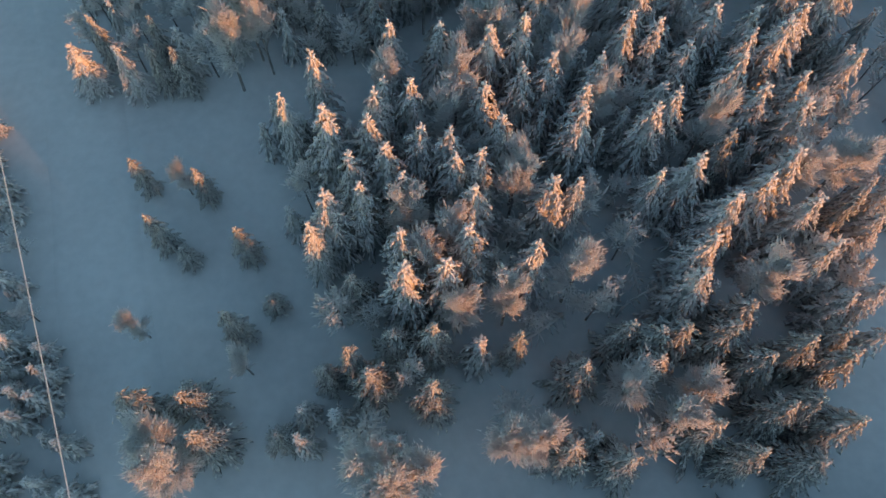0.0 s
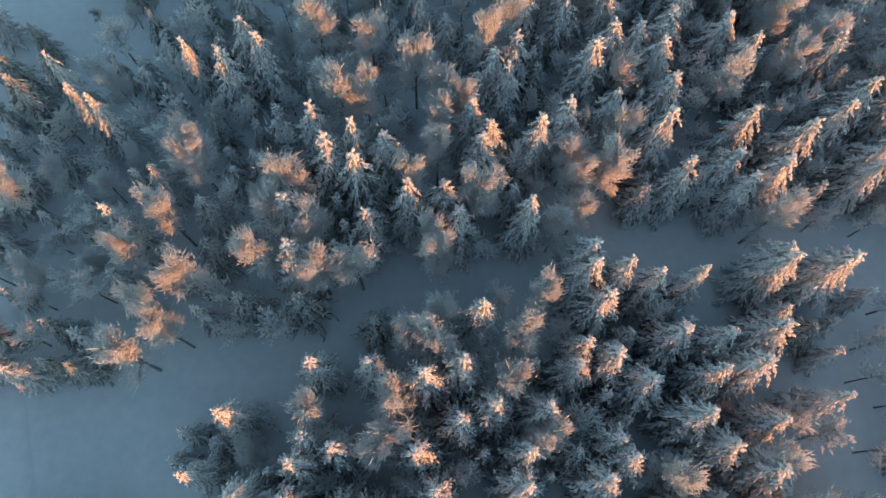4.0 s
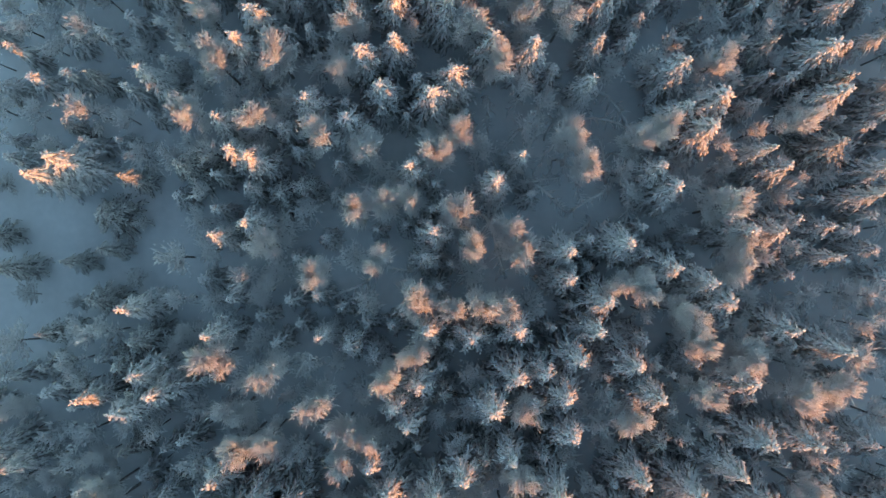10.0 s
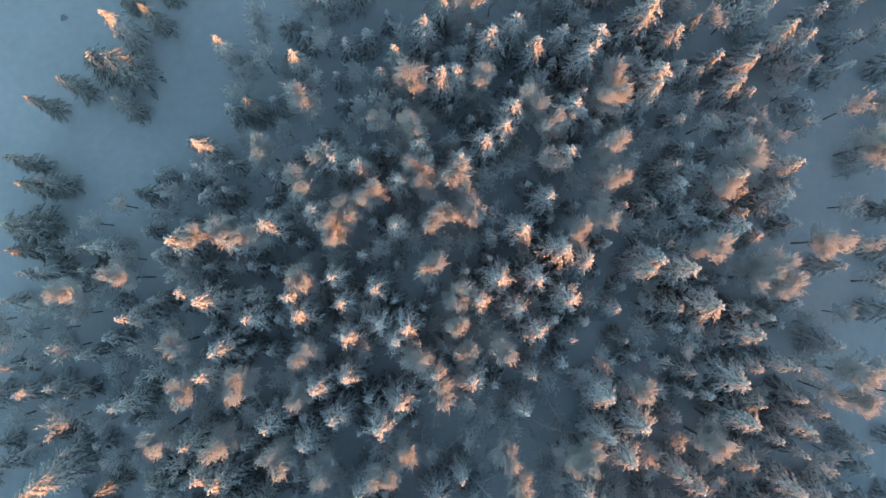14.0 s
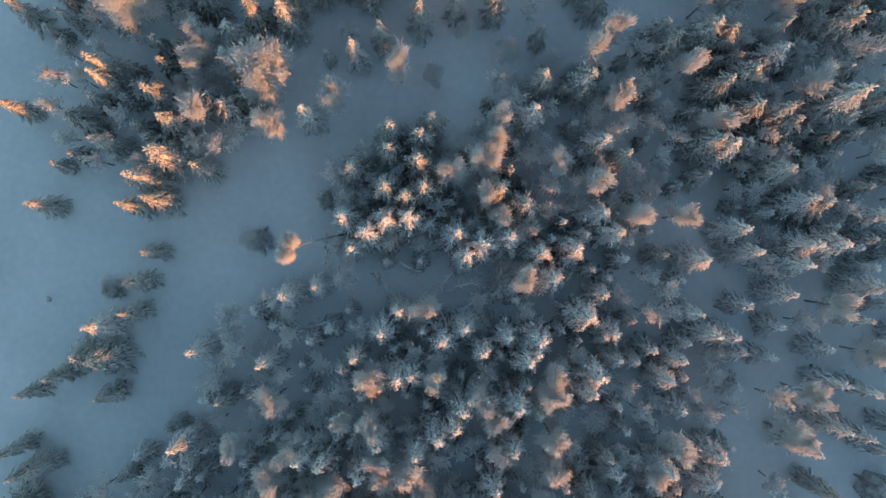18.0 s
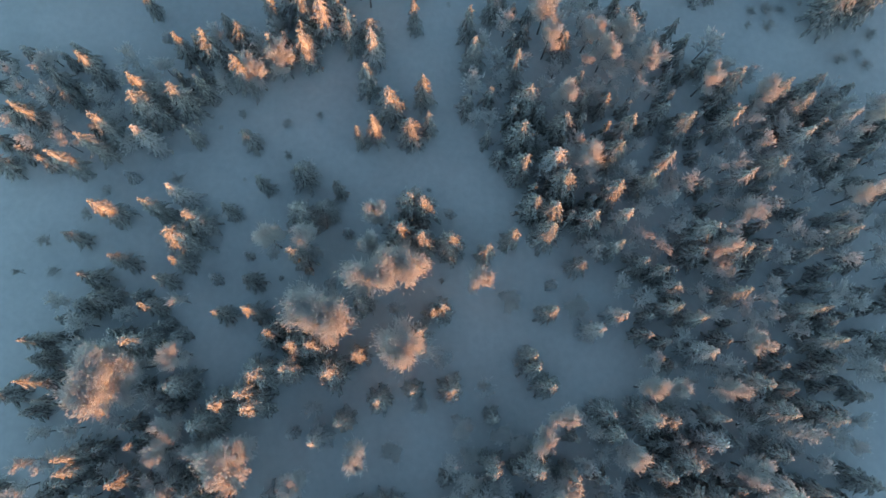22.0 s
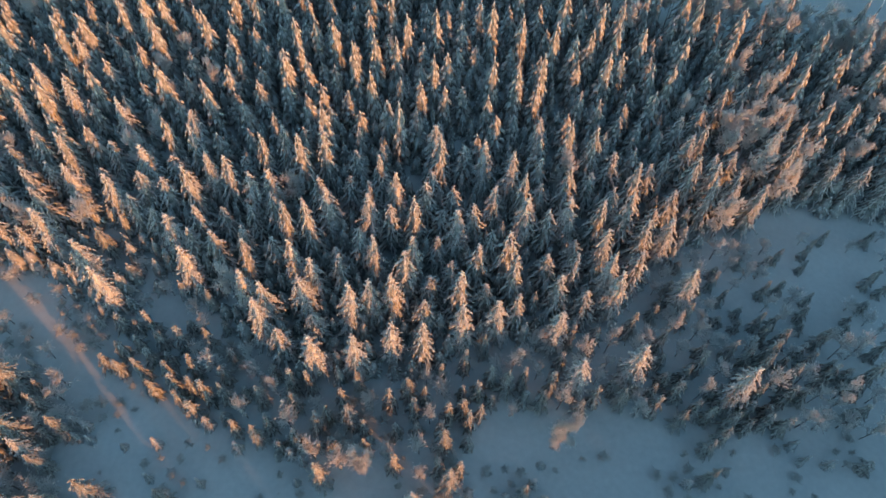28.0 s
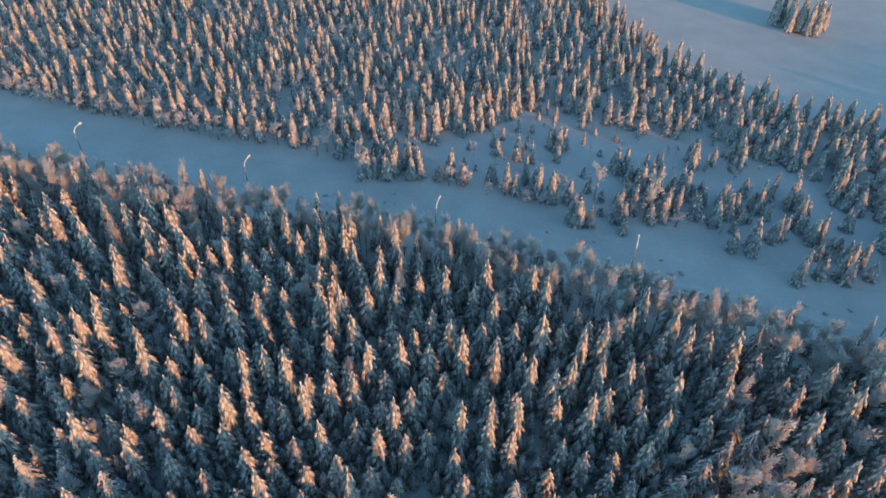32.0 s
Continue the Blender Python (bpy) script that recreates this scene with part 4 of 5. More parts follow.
def inside(pts, poly):
    """Which points lie in the polygon."""
    x, y = pts[:, 0], pts[:, 1]
    hit = np.zeros(len(pts), bool)
    for (x1, y1), (x2, y2) in zip(poly, poly[1:] + poly[:1]):
        if y1 != y2:
            hit ^= ((y1 > y) != (y2 > y)) & (x < (x2 - x1) * (y - y1) / (y2 - y1) + x1)
    return hit


class Spacing:
    """Keeps plants apart, with a hash of cells."""

    def __init__(self, cell=4.0):
        self.cell, self.map = cell, {}

    def free(self, x, y, gap):
        i, j = int(x // self.cell), int(y // self.cell)
        for a in (i - 1, i, i + 1):
            for b in (j - 1, j, j + 1):
                for px, py in self.map.get((a, b), ()):
                    if (px - x) ** 2 + (py - y) ** 2 < gap * gap:
                        return False
        return True

    def add(self, x, y):
        self.map.setdefault((int(x // self.cell), int(y // self.cell)), []).append((x, y))


spacing = Spacing()
for x, y, h in SPRUCES + SHADED_SPRUCES + BIRCHES + BIG_BIRCHES + LOW_BIRCHES:
    spacing.add(x, y)
for spot in TALL_SPRUCES + SAPLINGS:
    spacing.add(*spot)
LABEL_S = "slender spruce with drooping boughs laden with white snow"
LABEL_B = "slim birch with fine twigs thick with hoar frost"
stand = np.array([(x, y) for x, y, h in SPRUCES + SHADED_SPRUCES + BIRCHES])


def crowded(x, y):
    """Whether a tree stands in a thick stand."""
    return (((stand - (x, y)) ** 2).sum(1) < 16).sum() > 4


extra = []                                      # spruces past the count of things: x, y, height, width
for i, (x, y, h) in enumerate(SPRUCES):
    w = rng.uniform(0.85, 1.12) if crowded(x, y) else rng.uniform(0.58, 0.8)
    if i % 4 < 3:
        if y < 100 or rng.random() < 0.25:
            plant("spruce", "spruce_tree", x, y, h / 7.0, w, LABEL_S, "spruce", "snow-laden spruces")
        else:
            plant("thin", "spruce_tree", x, y, h / 7.0, w, "slender green spruce with boughs thinly frosted and sprinkled with snow", "spruce", "snow-laden spruces")
    else:
        extra.append((x, y, h / 7.0, w))
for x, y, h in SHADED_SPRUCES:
    plant("young", "young_spruce", x, y, h / 7.0, rng.uniform(0.7, 0.95) if crowded(x, y) else rng.uniform(0.42, 0.6), "shorter young spruce, its snow-bent boughs coloured darker to stand for shade", "spruce", "young spruces")
for x, y, h in BIRCHES:
    plant("birch", "birch_tree", x, y, h / 6.8, rng.uniform(0.95, 1.25), LABEL_B, "birch", "frosted birches")
for x, y, h in BIG_BIRCHES:
    plant("big", "birch_tree", x, y, h / 8.6, 1.0, "broad birch with a dense round crown white with frost", "birch", "frosted birches")
for x, y, h in LOW_BIRCHES:
    plant("birch", "birch_tree", x, y, h / 6.8, rng.uniform(0.7, 0.95), "low birch in the shade, its twigs grey with frost", "birch", "frosted birches")
for x, y in SAPLINGS:
    plant("young", "spruce_sapling", x, y, rng.uniform(0.28, 0.4), rng.uniform(0.4, 0.6), "small spruce sapling half sunk in the snow", "sapling", "saplings")


def scatter(poly, gap, tries=1.0):
    """Spots in the polygon, kept apart from all that stands."""
    p = np.array(poly, float)
    lo, hi = p.min(0), p.max(0)
    n = int(tries * 4 * (hi[0] - lo[0]) * (hi[1] - lo[1]) / gap ** 2)
    c = rng.uniform(lo, hi, (n, 2))
    spots = []
    for x, y in c[inside(c, poly)]:
        if spacing.free(x, y, gap):
            spacing.add(x, y)
            spots.append((x, y))
    return spots


def wood(name, spots, kinds, label, category):
    """A whole stand joined into one object. kinds: list of (shapes, material slots); spots: x, y, kind, height, width."""
    mats = [BARK, NEEDLE, LOAD, FROST_BARK, FROST, RIMED, THIN_FROST, BOUGH]
    vs, ts, ms, n = [], [], [], 0
    for x, y, k, h, w in spots:
        variants, slots = kinds[k]
        a = rng.uniform(0, 6.28)
        c, s = math.cos(a) * w, math.sin(a) * w
        rot = np.array([[c, s, 0], [-s, c, 0], [0, 0, h]], np.float32)
        foot = np.array([x, y, float(rise(x, y))], np.float32)
        for (v, t), slot in zip(variants[rng.integers(len(variants))], slots):
            if not len(t):
                continue
            vs.append(v @ rot + foot)
            ts.append(t + n)
            ms.append(np.full(len(t), slot))
            n += len(v)
    if not vs:
        return
    ob = new(name, mesh_of(name, np.concatenate(vs), np.concatenate(ts), mats, np.concatenate(ms)))
    tagged(ob, label, category, kind="stuff")


def bank(make, count, *args):
    return [[s.arrays() for s in make(rng, *args)] for _ in range(count)]


MID = {"s": (bank(spruce, 8, 3, 4.0, 1.0, 1.5, 0.5, 5), (0, 5, 2)), "t": (bank(spruce, 8, 3, 7.0, 1.3, 1.25), (0, 5, 2)), "b": (bank(birch, 8, 2), (3, 4)), "w": (bank(birch, 6, 2), (3, 6)), "d": (bank(spruce, 6, 3, 7.0, 1.35, 1.2), (0, 1, 7)), "e": (bank(spruce, 6, 3, 4.0, 1.0, 1.5, 0.5, 5), (0, 1, 7))}
FAR = {"s": (bank(spruce, 8, 1, 9.0, 1.65, 0.85, 0.9), (0, 1, 2)), "b": (bank(birch, 6, 1), (3, 4))}
TALL = {"s": (bank(spruce, 8, 3, 9.0, 1.65, 1.3, 0.6, 9), (0, 1, 2)), "b": (bank(birch, 6, 2, 7.0, 1.4, 2.2), (3, 4)), "l": (bank(spruce, 6, 1, 8.0, 1.4, 0.6, 0.9), (0, 1, 2)), "f": (bank(spruce, 8, 2, 9.0, 1.65, 1.05, 0.7), (0, 1, 2))}
OUT = {"s": (bank(spruce, 5, 0, 9.0, 1.6), (0, 1, 2)), "b": (bank(birch, 4, 0), (3, 4))}

extra += [(x, y, rng.uniform(1.0, 1.25), rng.uniform(0.85, 1.1)) for x, y in scatter(STAND_N, 2.3)]
wood("spruce_wood", [(x, y, "t" if y < 100 else "d", h, w) for x, y, h, w in extra], MID, "dense wood of slender spruces laden with snow", "forest")
def clumped(x, y):
    """Where bushes gather in the open."""
    return math.sin(x * 0.5 + 2 * math.sin(y * 0.31)) + math.sin(y * 0.45 + 1.3 * math.sin(x * 0.27)) > rng.uniform(-0.5, 0.9)


under = []
OPEN = (TRACK_OPEN, GAP_A, GAP_B, GAP_C)
BOWED = (BOW_A, BOW_B, BOW_C, BOW_D, BOW_E)
for stand in (STAND_A, STAND_B, STAND_C, STAND_D, STAND_E, STAND_F, STAND_G, STAND_H, STAND_I, STAND_J, STAND_K, STAND_L, STAND_M, STAND_N):
    for x, y in scatter(stand, 1.45):
        if any(inside(np.array([[x, y]]), gap)[0] for gap in OPEN):
            continue
        if stand in (STAND_A, STAND_C) and rng.random() < 0.3:
            continue
        if rng.random() < 0.55 and any(inside(np.array([[x, y]]), gap)[0] for gap in BOWED):
            continue
        if rng.random() < 0.09:
            under.append((x, y, "t" if y < 100 else "d", rng.uniform(0.6, 0.78), rng.uniform(0.6, 0.85)))
        elif rng.random() < 0.42:
            under.append((x, y, "s" if y < 100 else "e", rng.uniform(0.7, 1.2), rng.uniform(0.6, 0.95)))
        else:
            under.append((x, y, "b", rng.uniform(0.4, 0.72), rng.uniform(0.7, 1.0)))
for x, y in scatter(LOW_MIX, 1.6):
    under.append((x, y, "e", rng.uniform(0.7, 1.5), rng.uniform(0.7, 1.0)) if rng.random() < 0.72 else (x, y, "b", rng.uniform(0.45, 0.9), rng.uniform(0.6, 0.95)))
for x, y in scatter(THIN, 1.5):
    if clumped(x, y) or x < 66:
        under.append((x, y, "e", rng.uniform(0.5, 1.05), rng.uniform(0.5, 0.8)) if rng.random() < 0.5 else (x, y, "b", rng.uniform(0.25, 0.55), rng.uniform(0.5, 0.9)))
for x, y in scatter(STAND_O, 2.0) + scatter(STAND_P, 2.2):
    under.append((x, y, "s", rng.uniform(0.9, 1.6), rng.uniform(0.7, 1.0)) if rng.random() < 0.6 else (x, y, "b", rng.uniform(0.5, 0.95), rng.uniform(0.6, 1.0)))
for x, y in scatter(BUSHES, 2.6):
    under.append((x, y, "b", rng.uniform(0.25, 0.5), rng.uniform(0.5, 0.9)))
for x, y in scatter(STAND_Q, 2.2) + scatter(STAND_R, 2.4) + scatter(STAND_S, 2.3):
    under.append((x, y, "t" if rng.random() < 0.8 else "b", rng.uniform(0.6, 1.0), rng.uniform(0.7, 1.05)))
for x, y in scatter(CABLE_BUSH, 1.25):
    under.append((x, y, "s", rng.uniform(0.35, 0.95), rng.uniform(0.55, 0.9)) if rng.random() < 0.65 else (x, y, "b", rng.uniform(0.25, 0.5), rng.uniform(0.5, 0.8)))
for x, y in scatter(OPEN_WOOD, 2.3):
    if clumped(x, y):
        under.append((x, y, "s", rng.uniform(0.5, 0.9), rng.uniform(0.5, 0.75)) if rng.random() < 0.35 else (x, y, "b", rng.uniform(0.2, 0.5), rng.uniform(0.45, 0.8)))
for x, y in scatter(LOW_SHRUB, 1.1):
    if clumped(x, y):
        under.append((x, y, "s", rng.uniform(0.45, 0.8), rng.uniform(0.4, 0.7)) if rng.random() < 0.3 else (x, y, "w", rng.uniform(0.14, 0.4), rng.uniform(0.4, 0.75)))
for x, y in scatter(CLEARING, 1.35) + scatter(MEADOW, 2.4):
    if clumped(x, y):
        under.append((x, y, "s", rng.uniform(0.3, 0.7), rng.uniform(0.35, 0.6)) if rng.random() < 0.2 else (x, y, "w", 0.08 + 0.2 * rng.uniform(0, 1) ** 2, rng.uniform(0.25, 0.55)))
for x, y in scatter(THICKET, 1.3):
    under.append((x, y, "s", rng.uniform(0.5, 0.9), rng.uniform(0.5, 0.8)) if rng.random() < 0.3 else (x, y, "w", rng.uniform(0.25, 0.5), rng.uniform(0.5, 0.85)))
for x, y in scatter(LOW_BELT, 1.5):
    under.append((x, y, "e", rng.uniform(0.6, 1.25), rng.uniform(0.65, 1.0)) if rng.random() < 0.6 else (x, y, "b", rng.uniform(0.3, 0.65), rng.uniform(0.6, 0.9)))
for x, y in scatter(WEST_FIRS, 3.0):
    under.append((x, y, "d", rng.uniform(0.55, 0.82), rng.uniform(0.65, 0.9)))
for x, y in scatter(WEST_FIRS, 1.7):
    if rng.random() < 0.6:
        under.append((x, y, "w", rng.uniform(0.12, 0.35), rng.uniform(0.35, 0.7)))
for x, y in scatter(WEST_BIRCHES, 1.7):
    under.append((x, y, "b", rng.uniform(0.5, 0.8), rng.uniform(0.8, 1.1)))
for x, y in scatter(DARK_FIRS, 2.1) + scatter(CORNER_FIRS, 2.1):
    under.append((x, y, "d", rng.uniform(0.75, 0.98), rng.uniform(0.85, 1.1)))
for x, y in scatter(EAST_FILL, 2.2):
    under.append((x, y, "t" if rng.random() < 0.7 else "b", rng.uniform(0.7, 0.95), rng.uniform(0.8, 1.1)))
wood("undergrowth", under, MID, "mixed young spruce and birch undergrowth white with frost", "undergrowth")

# the tall stand before the road, and the wood beyond it
ROAD_NEAR = [(-200, 317), (-50, 272), (-18, 261.5), (16, 256), (40, 248), (61, 238.5), (88, 229), (200, 183)]
ROAD_FAR = [(-200, 347), (-66, 303), (-24, 288), (10, 279), (28, 272), (51, 264), (79, 258), (99, 247), (200, 210)]
TALL_STAND = [(-75, 226)] + TALL_EDGE + [(100, 200), (112, 222)] + ROAD_NEAR[6:0:-1] + [(-75, 281)]
for x, y in TALL_SPRUCES:
    plant("spruce" if y > 170 else "young", "tall_spruce", x, y, rng.uniform(1.2, 1.45), rng.uniform(0.9, 1.2), "tall slender spruce laden with snow at the wood's edge", "spruce", "tall spruces")
tall = []
for (x1, y1), (x2, y2) in zip(ROAD_NEAR[1:], ROAD_NEAR[2:]):
    for x, y in scatter([(x1, y1 - 6), (x2, y2 - 6), (x2, y2), (x1, y1)], 1.6):
        tall.append((x, y, "b", rng.uniform(0.9, 1.3), rng.uniform(0.8, 1.1)) if rng.random() < 0.75 else (x, y, "s", rng.uniform(0.6, 1.1), rng.uniform(0.6, 0.9)))
for x, y in scatter(GROVE, 2.2):
    tall.append((x, y, "b", rng.uniform(1.15, 1.4), rng.uniform(0.9, 1.2)) if rng.random() < 0.3 else (x, y, "s", rng.uniform(0.85, 1.1), rng.uniform(0.75, 1.0)))
for x, y in scatter(TALL_STAND, 2.45):
    if rng.random() < 0.93:
        tall.append((x, y, "s" if y < 205 else "f", rng.uniform(1.08, 1.25) if rng.random() < 0.3 else rng.uniform(0.65, 0.98), rng.uniform(0.75, 1.05)))
    else:
        tall.append((x, y, "b", rng.uniform(0.8, 1.1), rng.uniform(0.8, 1.1)))
for x, y in scatter(TALL_STAND, 1.45):
    tall.append((x, y, "l", rng.uniform(0.3, 0.62), rng.uniform(0.55, 0.85)))
wood("tall_spruce_stand", tall, TALL, "close stand of tall spruces laden with snow beside the road", "forest")

FAR_WOOD = ROAD_FAR[1:-1] + [(135, 232), (145, 274), (122, 295), (106, 301), (88, 320), (79, 350), (70, 400), (-95, 400), (-95, 310)]
far = []
for x, y in FAR_SPRUCES:
    for k in range(4):
        far.append((x + k * rng.uniform(-1.6, 1.6), y + k * rng.uniform(-1.6, 1.6), "s", rng.uniform(0.6, 0.75) - 0.08 * k, rng.uniform(0.55, 0.85)))
for x, y in FAR_BIRCHES:
    far.append((x, y, "b", rng.uniform(0.95, 1.1), rng.uniform(1.0, 1.3)))
clear = np.array(scatter(FAR_WOOD, 2.35, 0.8))
for x, y in clear[~inside(clear, GLADE)]:
    far.append((x, y, "s" if rng.random() < 0.8 else "b", rng.uniform(0.5, 0.85), rng.uniform(0.65, 0.95)))
for x, y in scatter(GLADE, 2.0):
    far.append((x, y, "s" if rng.random() < 0.6 else "b", rng.uniform(0.15, 0.55), rng.uniform(0.25, 0.55)))
for (x1, y1), (x2, y2) in zip(ROAD_FAR[1:6], ROAD_FAR[2:7]):
    for x, y in scatter([(x1, y1 - 1), (x2, y2 - 1), (x2, y2 + 5), (x1, y1 + 5)], 1.9):
        far.append((x, y, "b", rng.uniform(0.35, 0.75), rng.uniform(0.8, 1.2)))
ISLAND = [(121, 357), (125, 347), (131, 345), (136, 351), (129, 360)]
for x, y in scatter(ISLAND, 2.2):
    far.append((x, y, "s", rng.uniform(0.85, 1.1), rng.uniform(0.8, 1.0)))
wood("far_wood", far, FAR, "snow-covered spruce wood beyond the road", "forest")

# added woods, mostly out of view, taller away from the clearings to block the low sun
def outer(x, y, low):
    """Height in units of the 9 m spruce, rising with distance at about the sun's slope to shade the ground."""
    away = max((x - (45 if y < 104 else 68)) / 0.72, (1 - y) / 0.69, 0.0)
    return min(low + 0.0136 * away, 2.3) * rng.uniform(0.9, 1.1)


EAST = [(45, -60), (130, -60), (140, 104), (64, 104), (52, 80), (42, 40)]
around = [(x, y, "s" if rng.random() < 0.93 else "b", outer(x, y, 0.5 if y < 60 else 0.42), rng.uniform(0.9, 1.2)) for x, y in scatter(EAST, 3.1, 0.9)]
EAST_N = [(66, 105), (140, 105), (140, 190), (95, 195), (76, 172), (74, 135)]
around += [(x, y, "s", outer(x, y, 0.58), rng.uniform(0.9, 1.2)) for x, y in scatter(EAST_N, 2.7)]
SOUTH = [(-20, -60), (45, -60), (45, 1), (12, 1), (-8, -3)]
around += [(x, y, "s" if rng.random() < 0.93 else "b", outer(x, y, 0.42), rng.uniform(0.9, 1.2)) for x, y in scatter(SOUTH, 2.7)]
ROADSIDE = [(90, 225), (200, 178), (200, 40), (140, 40), (140, 190), (95, 195)]
BEYOND = [(99, 246), (200, 208), (330, 170), (330, 235), (200, 255), (140, 270)]
around += [(x, y, "s", outer(x, y, 0.6), rng.uniform(0.9, 1.2)) for x, y in scatter(ROADSIDE, 3.4, 0.8)]
# BEYOND grows taller eastward to keep sun off the far field
around += [(x, y, "s", min(0.6 + 0.013 * max(0.0, x - 125), 2.3) * rng.uniform(0.85, 1.1), rng.uniform(0.9, 1.2)) for x, y in scatter(BEYOND, 3.2, 0.8)]
WEST = [(-22, -20), (-29, 20), (-32, 60), (-30, 110), (-60, 120), (-60, -20)]
around += [(x, y, "s" if rng.random() < 0.6 else "b", rng.uniform(0.3, 0.65), rng.uniform(0.5, 0.9)) for x, y in scatter(WEST, 5.0, 0.5)]
wood("east_wood", around, OUT, "snow-covered mixed wood around the clearings, raised out of view to block the sun", "forest")

# young birches bowed down by the snow
for zone, count in ((BOW_A, 14), (BOW_B, 11), (BOW_C, 10), (BOW_D, 24), (BOW_E, 8), (BOW_F, 18)):
    p = np.array(zone, float)
    c = rng.uniform(p.min(0), p.max(0), (count * 4, 2))
    for x, y in c[inside(c, zone)][:count]:
        plant("bent", "bent_birch", x, y, rng.uniform(0.7, 1.1), rng.uniform(0.7, 1.15), "young birch bowed to the ground under its load of snow", "birch", "bowed birches", 0.1)

# the birch that leans far out over the clearing
def leaning_birch(foot, head):
    foot, head = np.array(foot, float), np.array(head, float)
    trunk, twigs = Shape(), Shape()
    path = [foot + (head - foot) * u + np.array([0, 0, 0.9 * math.sin(math.pi * u)]) for u in (0, 0.2, 0.4, 0.6, 0.8, 1.0)]
    trunk.shoot(path, [0.13, 0.12, 0.105, 0.09, 0.07], 6)
    for k in range(3200):
        lobe = path[-1] + (np.array([-0.1, -0.45, 0.0]) if k % 2 else np.array([0.2, 0.5, 0.1]))
        way = rng.normal(0, 1, 3)
        way = way / np.linalg.norm(way)
        p = lobe + way * np.array([0.75, 0.7, 0.6]) * rng.uniform(0.1, 1.0) ** 0.6
        way = way + rng.normal(0, 0.4, 3)
        twigs.shoot([p - way * 0.06, p + way * rng.uniform(0.1, 0.24)], [0.03], 3)
    for k in range(14):
        lobe = path[-1] + (np.array([-0.1, -0.45, 0.0]) if k % 2 else np.array([0.2, 0.5, 0.1]))
        trunk.shoot([path[4], path[4] * 0.4 + lobe * 0.6, lobe + rng.normal(0, 0.4, 3)], [0.04, 0.03], 3)
    for k in range(60):
        i = rng.integers(1, 5)
        p = path[i] + (path[i - 1] - path[i]) * rng.uniform(0, 1)
        twigs.shoot([p, p + rng.normal(0, 0.22, 3) + np.array([0, 0, 0.15])], [0.03], 3)
    ob = new("leaning_birch")
    ob.location = foot
    tagged(ob, "birch leaning far over, its frosted crown glowing in the sun", "birch", "frosted birches")
    for pn, shape, mat in (("trunk", trunk, FROST_BARK), ("crown", twigs, FROST)):
        v, t = shape.arrays()
        new(pn, mesh_of(pn, v - foot, t, [mat])).parent = ob


leaning_birch((10.4, 98.7, -0.2), (5.2, 97.1, 5.6))

# shrubs in the clearings
SHRUBS = [mesh_of("shrub", *shrub(rng).arrays(), [THIN_FROST]) for _ in range(5)]


def shrubs(zone, gap, small, large):
    for x, y in scatter(zone, gap):
        k, w = rng.uniform(small, large), rng.uniform(small, large)
        ob = new("shrub", SHRUBS[rng.integers(len(SHRUBS))])
        ob.matrix_world = pose(x, y, float(rise(x, y)), 0, 0, rng.uniform(0, 360)) @ Matrix.Diagonal((w, w, k, 1))
        tagged(ob, "small shrub of bare stems furred with frost", "shrub", "shrubs in the clearings")


shrubs(CLEARING, 1.5, 0.15, 0.6)
shrubs(MEADOW, 2.2, 0.2, 0.6)
shrubs(MEADOW_W, 4.2, 0.3, 0.8)

# ways through the snow: low banks on both sides, shallow wheel marks between
def snow_way(name, middle, half, high, label):
    """A strip of packed snow along the middle line."""
    profile = [(-1.0, -0.05), (-0.88, 0.55), (-0.74, 1.0), (-0.6, 0.35), (-0.42, 0.15), (-0.34, 0.5), (-0.2, 0.2), (0.0, 0.55), (0.2, 0.2), (0.34, 0.5), (0.42, 0.15), (0.6, 0.35), (0.74, 1.0), (0.88, 0.55), (1.0, -0.05)]
    line = []
    for a, c in zip(middle, middle[1:]):
        a, c = np.array(a, float), np.array(c, float)
        count = max(2, int(np.linalg.norm(c - a) / 1.2))
        line += [a + (c - a) * k / count for k in range(count)]
    line.append(np.array(middle[-1], float))
    v, t = [], []
    for i, p in enumerate(line):
        d = line[min(i + 4, len(line) - 1)] - line[max(i - 4, 0)]
        side = np.array([d[1], -d[0]]) / np.linalg.norm(d)
        sway = 0.3 * math.sin(i * 0.13) + 0.12 * math.sin(i * 0.51)
        for u, h in profile:
            q = p + side * (u * half + sway)
            lift = h * high * (0.8 + 0.3 * math.sin(i * 0.37 + u * 5) + 0.25 * rng.uniform(-1, 1)) if h > 0 else h
            v.append((q[0], q[1], float(rise(q[0], q[1])) + 0.02 + lift))
    m = len(profile)
    for i in range(len(line) - 1):
        for k in range(m - 1):
            a = i * m + k
            t += [(a, a + 1, a + m + 1), (a, a + m + 1, a + m)]
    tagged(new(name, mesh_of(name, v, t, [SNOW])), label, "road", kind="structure")


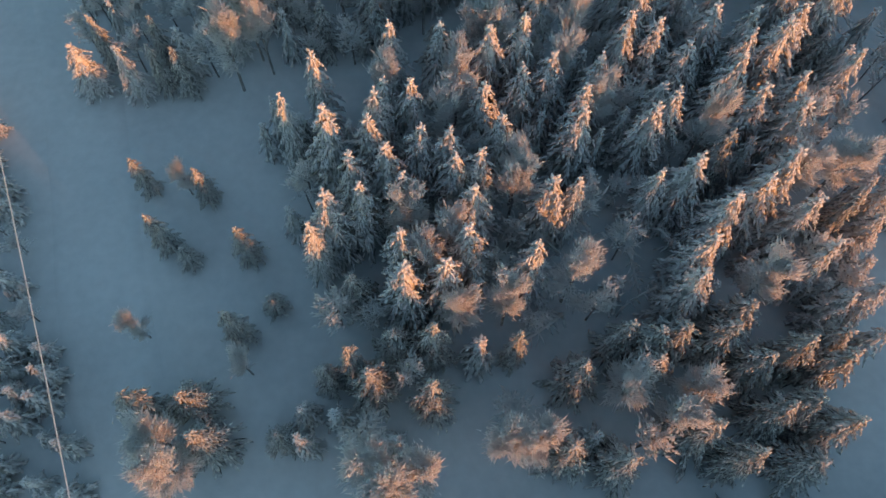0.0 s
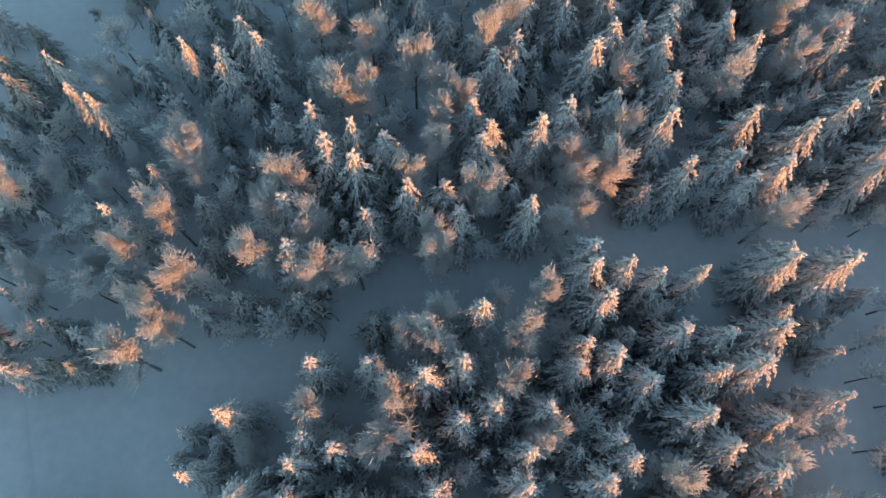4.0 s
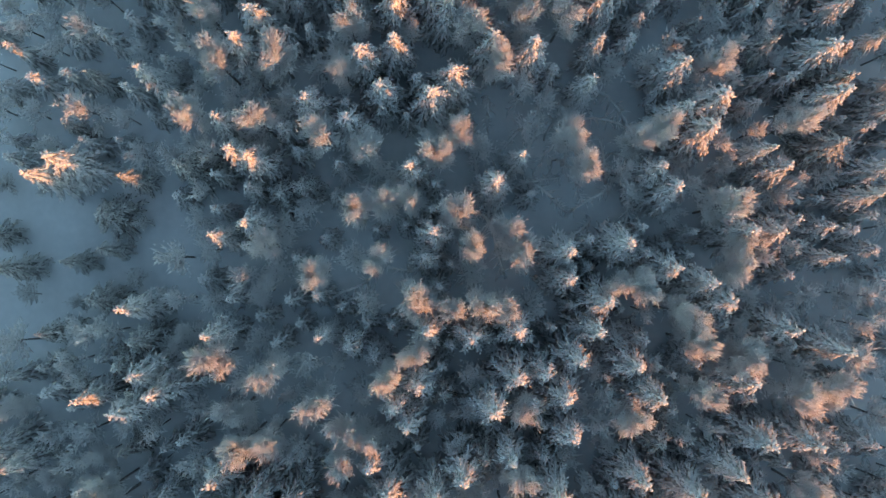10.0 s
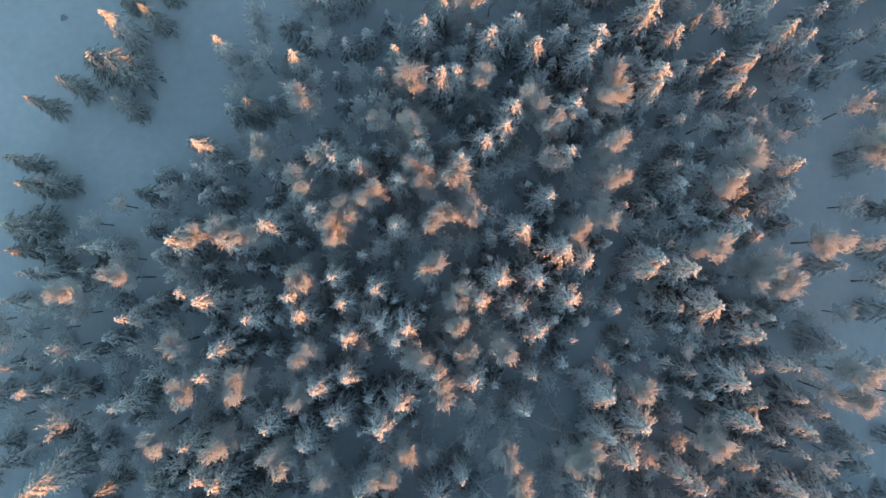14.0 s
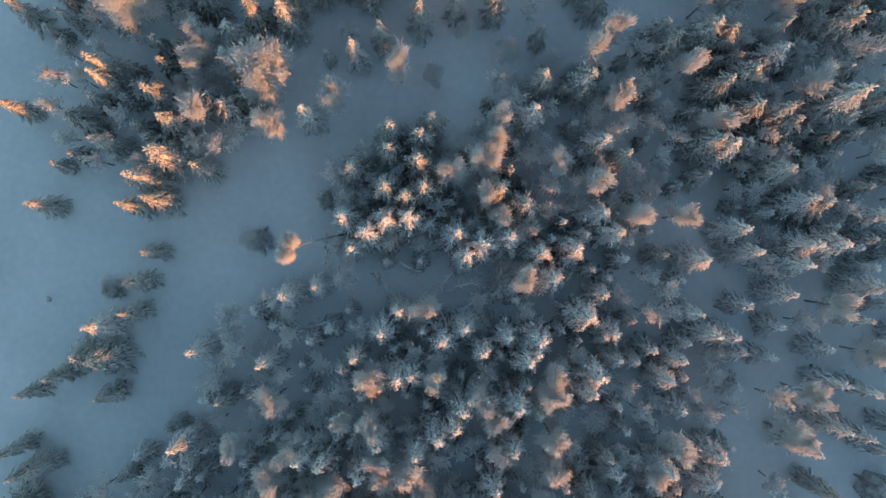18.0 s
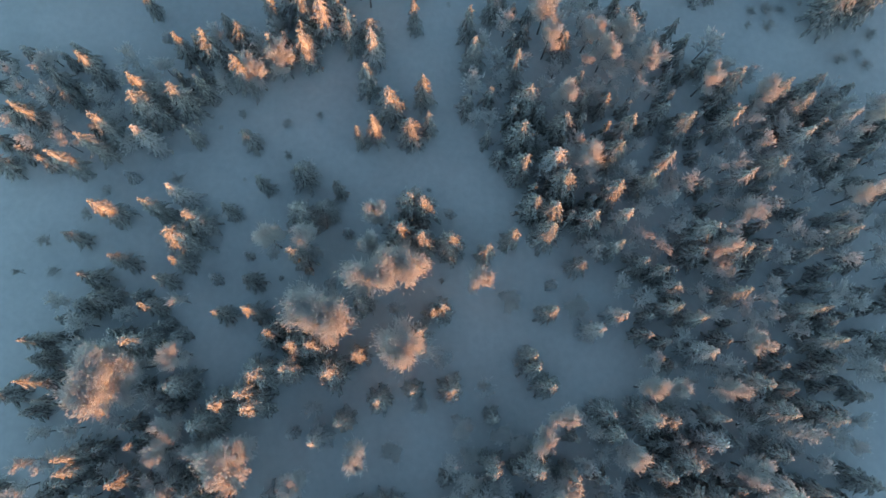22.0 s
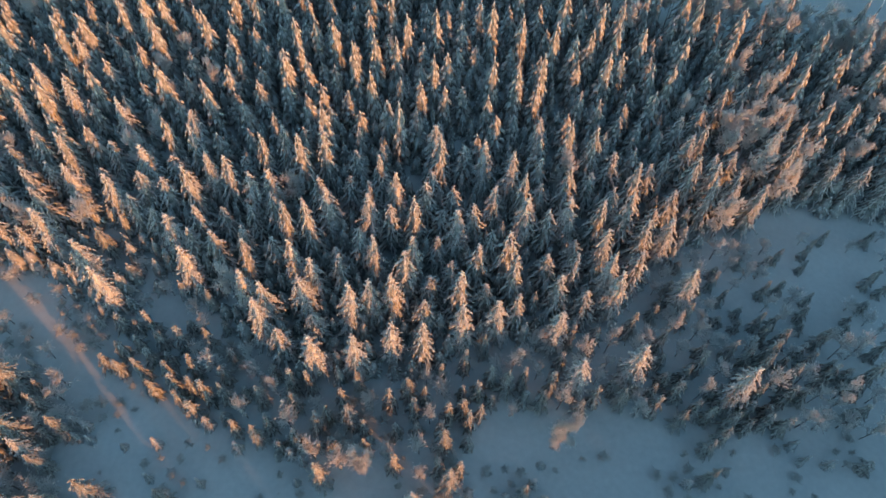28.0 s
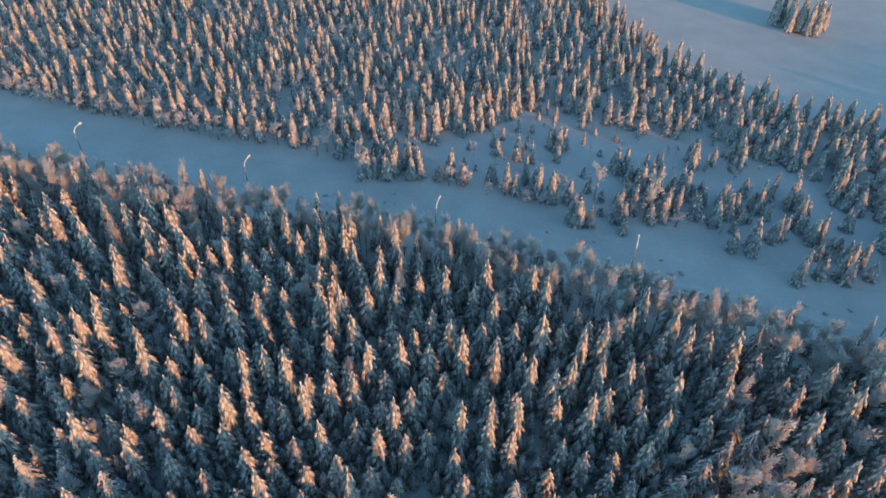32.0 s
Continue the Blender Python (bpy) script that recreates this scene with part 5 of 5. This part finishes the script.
snow_way("road", [((a[0] + c[0]) / 2, (a[1] + c[1]) / 2) for a, c in zip(ROAD_NEAR[:4] + ROAD_NEAR[5:], ROAD_FAR[:4] + ROAD_FAR[5:8] )], 6.0, 0.3, "ploughed road under packed snow with low banks")
snow_way("forest_track", TRAIL, 2.6, 0.05, "snowed-in forest track with faint wheel marks")
for (x1, y1), (x2, y2) in zip(ROAD_NEAR[2:6], ROAD_NEAR[3:7]):
    for k in range(9):
        u, o = rng.uniform(0, 1), rng.uniform(4, 13)
        x, y = x1 + u * (x2 - x1) + o * 0.35, y1 + u * (y2 - y1) + o * 0.9
        ob = new("shrub", SHRUBS[rng.integers(len(SHRUBS))])
        ob.matrix_world = pose(x, y, float(rise(x, y)), 0, 0, rng.uniform(0, 360)) @ Matrix.Diagonal((rng.uniform(0.4, 1.2), rng.uniform(0.4, 0.8), rng.uniform(0.2, 0.5), 1))
        tagged(ob, "low tuft of frosted stems poking through the road's snow", "shrub", "tufts on the road")

# street lamps along the road
LAMP_SHAFT, LAMP_ARM, LAMP_HEAD = bmesh.new(), bmesh.new(), bmesh.new()


def tube(bm, pts, radii, sides=10):
    """A round tube along pts."""
    rings = []
    for i, p in enumerate(pts):
        d = (Vector(pts[min(i + 1, len(pts) - 1)]) - Vector(pts[max(i - 1, 0)])).normalized()
        u = Vector((1, 0, 0))
        v = d.cross(u).normalized()
        rings.append([bm.verts.new(Vector(p) + radii[i] * (math.cos(6.2832 * k / sides) * u + math.sin(6.2832 * k / sides) * v)) for k in range(sides)])
    for a, c in zip(rings, rings[1:]):
        for k in range(sides):
            bm.faces.new((a[k], a[(k + 1) % sides], c[(k + 1) % sides], c[k]))
    bm.faces.new(rings[0][::-1])
    bm.faces.new(rings[-1])


tube(LAMP_SHAFT, [(0, 0, -0.5), (0, 0, 4.0), (0, 0, 8.0)], [0.12, 0.10, 0.08])
tube(LAMP_ARM, [(0, 0, 8.0), (0, 0.15, 8.5), (0, 0.6, 8.85), (0, 1.4, 8.95)], [0.08, 0.08, 0.075, 0.07])
tube(LAMP_HEAD, [(0, 1.35, 8.93), (0, 1.5, 8.95), (0, 1.9, 8.93), (0, 2.1, 8.9)], [0.05, 0.14, 0.15, 0.06])
LAMP_SNOW = bmesh.new()
tube(LAMP_SNOW, [(0, 1.4, 9.06), (0, 1.5, 9.10), (0, 1.9, 9.09), (0, 2.05, 9.03)], [0.03, 0.11, 0.12, 0.03])
lamp_meshes = []
for pn, bm, mat in (("pole", LAMP_SHAFT, FROST_BARK), ("arm", LAMP_ARM, LOAD), ("lamp_head", LAMP_HEAD, GLASSY), ("snow_cap", LAMP_SNOW, LOAD)):
    me = bpy.data.meshes.new(pn)
    bm.to_mesh(me)
    bm.free()
    me.materials.append(mat)
    lamp_meshes.append((pn, me))
for x, y in LAMPS:
    ob = new("street_lamp")
    ob.matrix_world = pose(x, y, float(rise(x, y)), 0, 0, -18)
    tagged(ob, "unlit street lamp on a frosted pole beside the snowy road", "street lamp", "street lamps")
    for pn, me in lamp_meshes:
        new(pn, me).parent = ob

# overhead cable, white with frost, between two wooden poles
def cable_at(u):
    a, c = Vector((-37.6, 52.0, 8.2)), Vector((5.2, -42.0, 8.2))
    p = a.lerp(c, u)
    p.z -= 8.0 * u * (1 - u)
    return p


line = new("overhead_cable")
tagged(line, "sagging overhead cable white with frost on two wooden poles", "cable")
wire = bmesh.new()
steps = 60
rings = []
for i in range(steps + 1):
    p, d = cable_at(i / steps), (cable_at(min(1, (i + 1) / steps)) - cable_at(max(0, (i - 1) / steps))).normalized()
    side = d.cross(Vector((0, 0, 1))).normalized()
    up = side.cross(d)
    rings.append([wire.verts.new(p + 0.03 * (math.cos(1.5708 * k) * side + math.sin(1.5708 * k) * up)) for k in range(4)])
for a, c in zip(rings, rings[1:]):
    for k in range(4):
        wire.faces.new((a[k], a[(k + 1) % 4], c[(k + 1) % 4], c[k]))
me = bpy.data.meshes.new("wire")
wire.to_mesh(me)
wire.free()
me.materials.append(FROST)
new("wire", me).parent = line
for u in (0.0, 1.0):
    foot = cable_at(u)
    bm = bmesh.new()
    tube(bm, [(foot.x, foot.y, -0.6), (foot.x, foot.y, 4.0), (foot.x, foot.y, 8.4)], [0.14, 0.12, 0.10])
    me = bpy.data.meshes.new("pole")
    bm.to_mesh(me)
    bm.free()
    me.materials.append(BARK)
    new("pole", me).parent = line
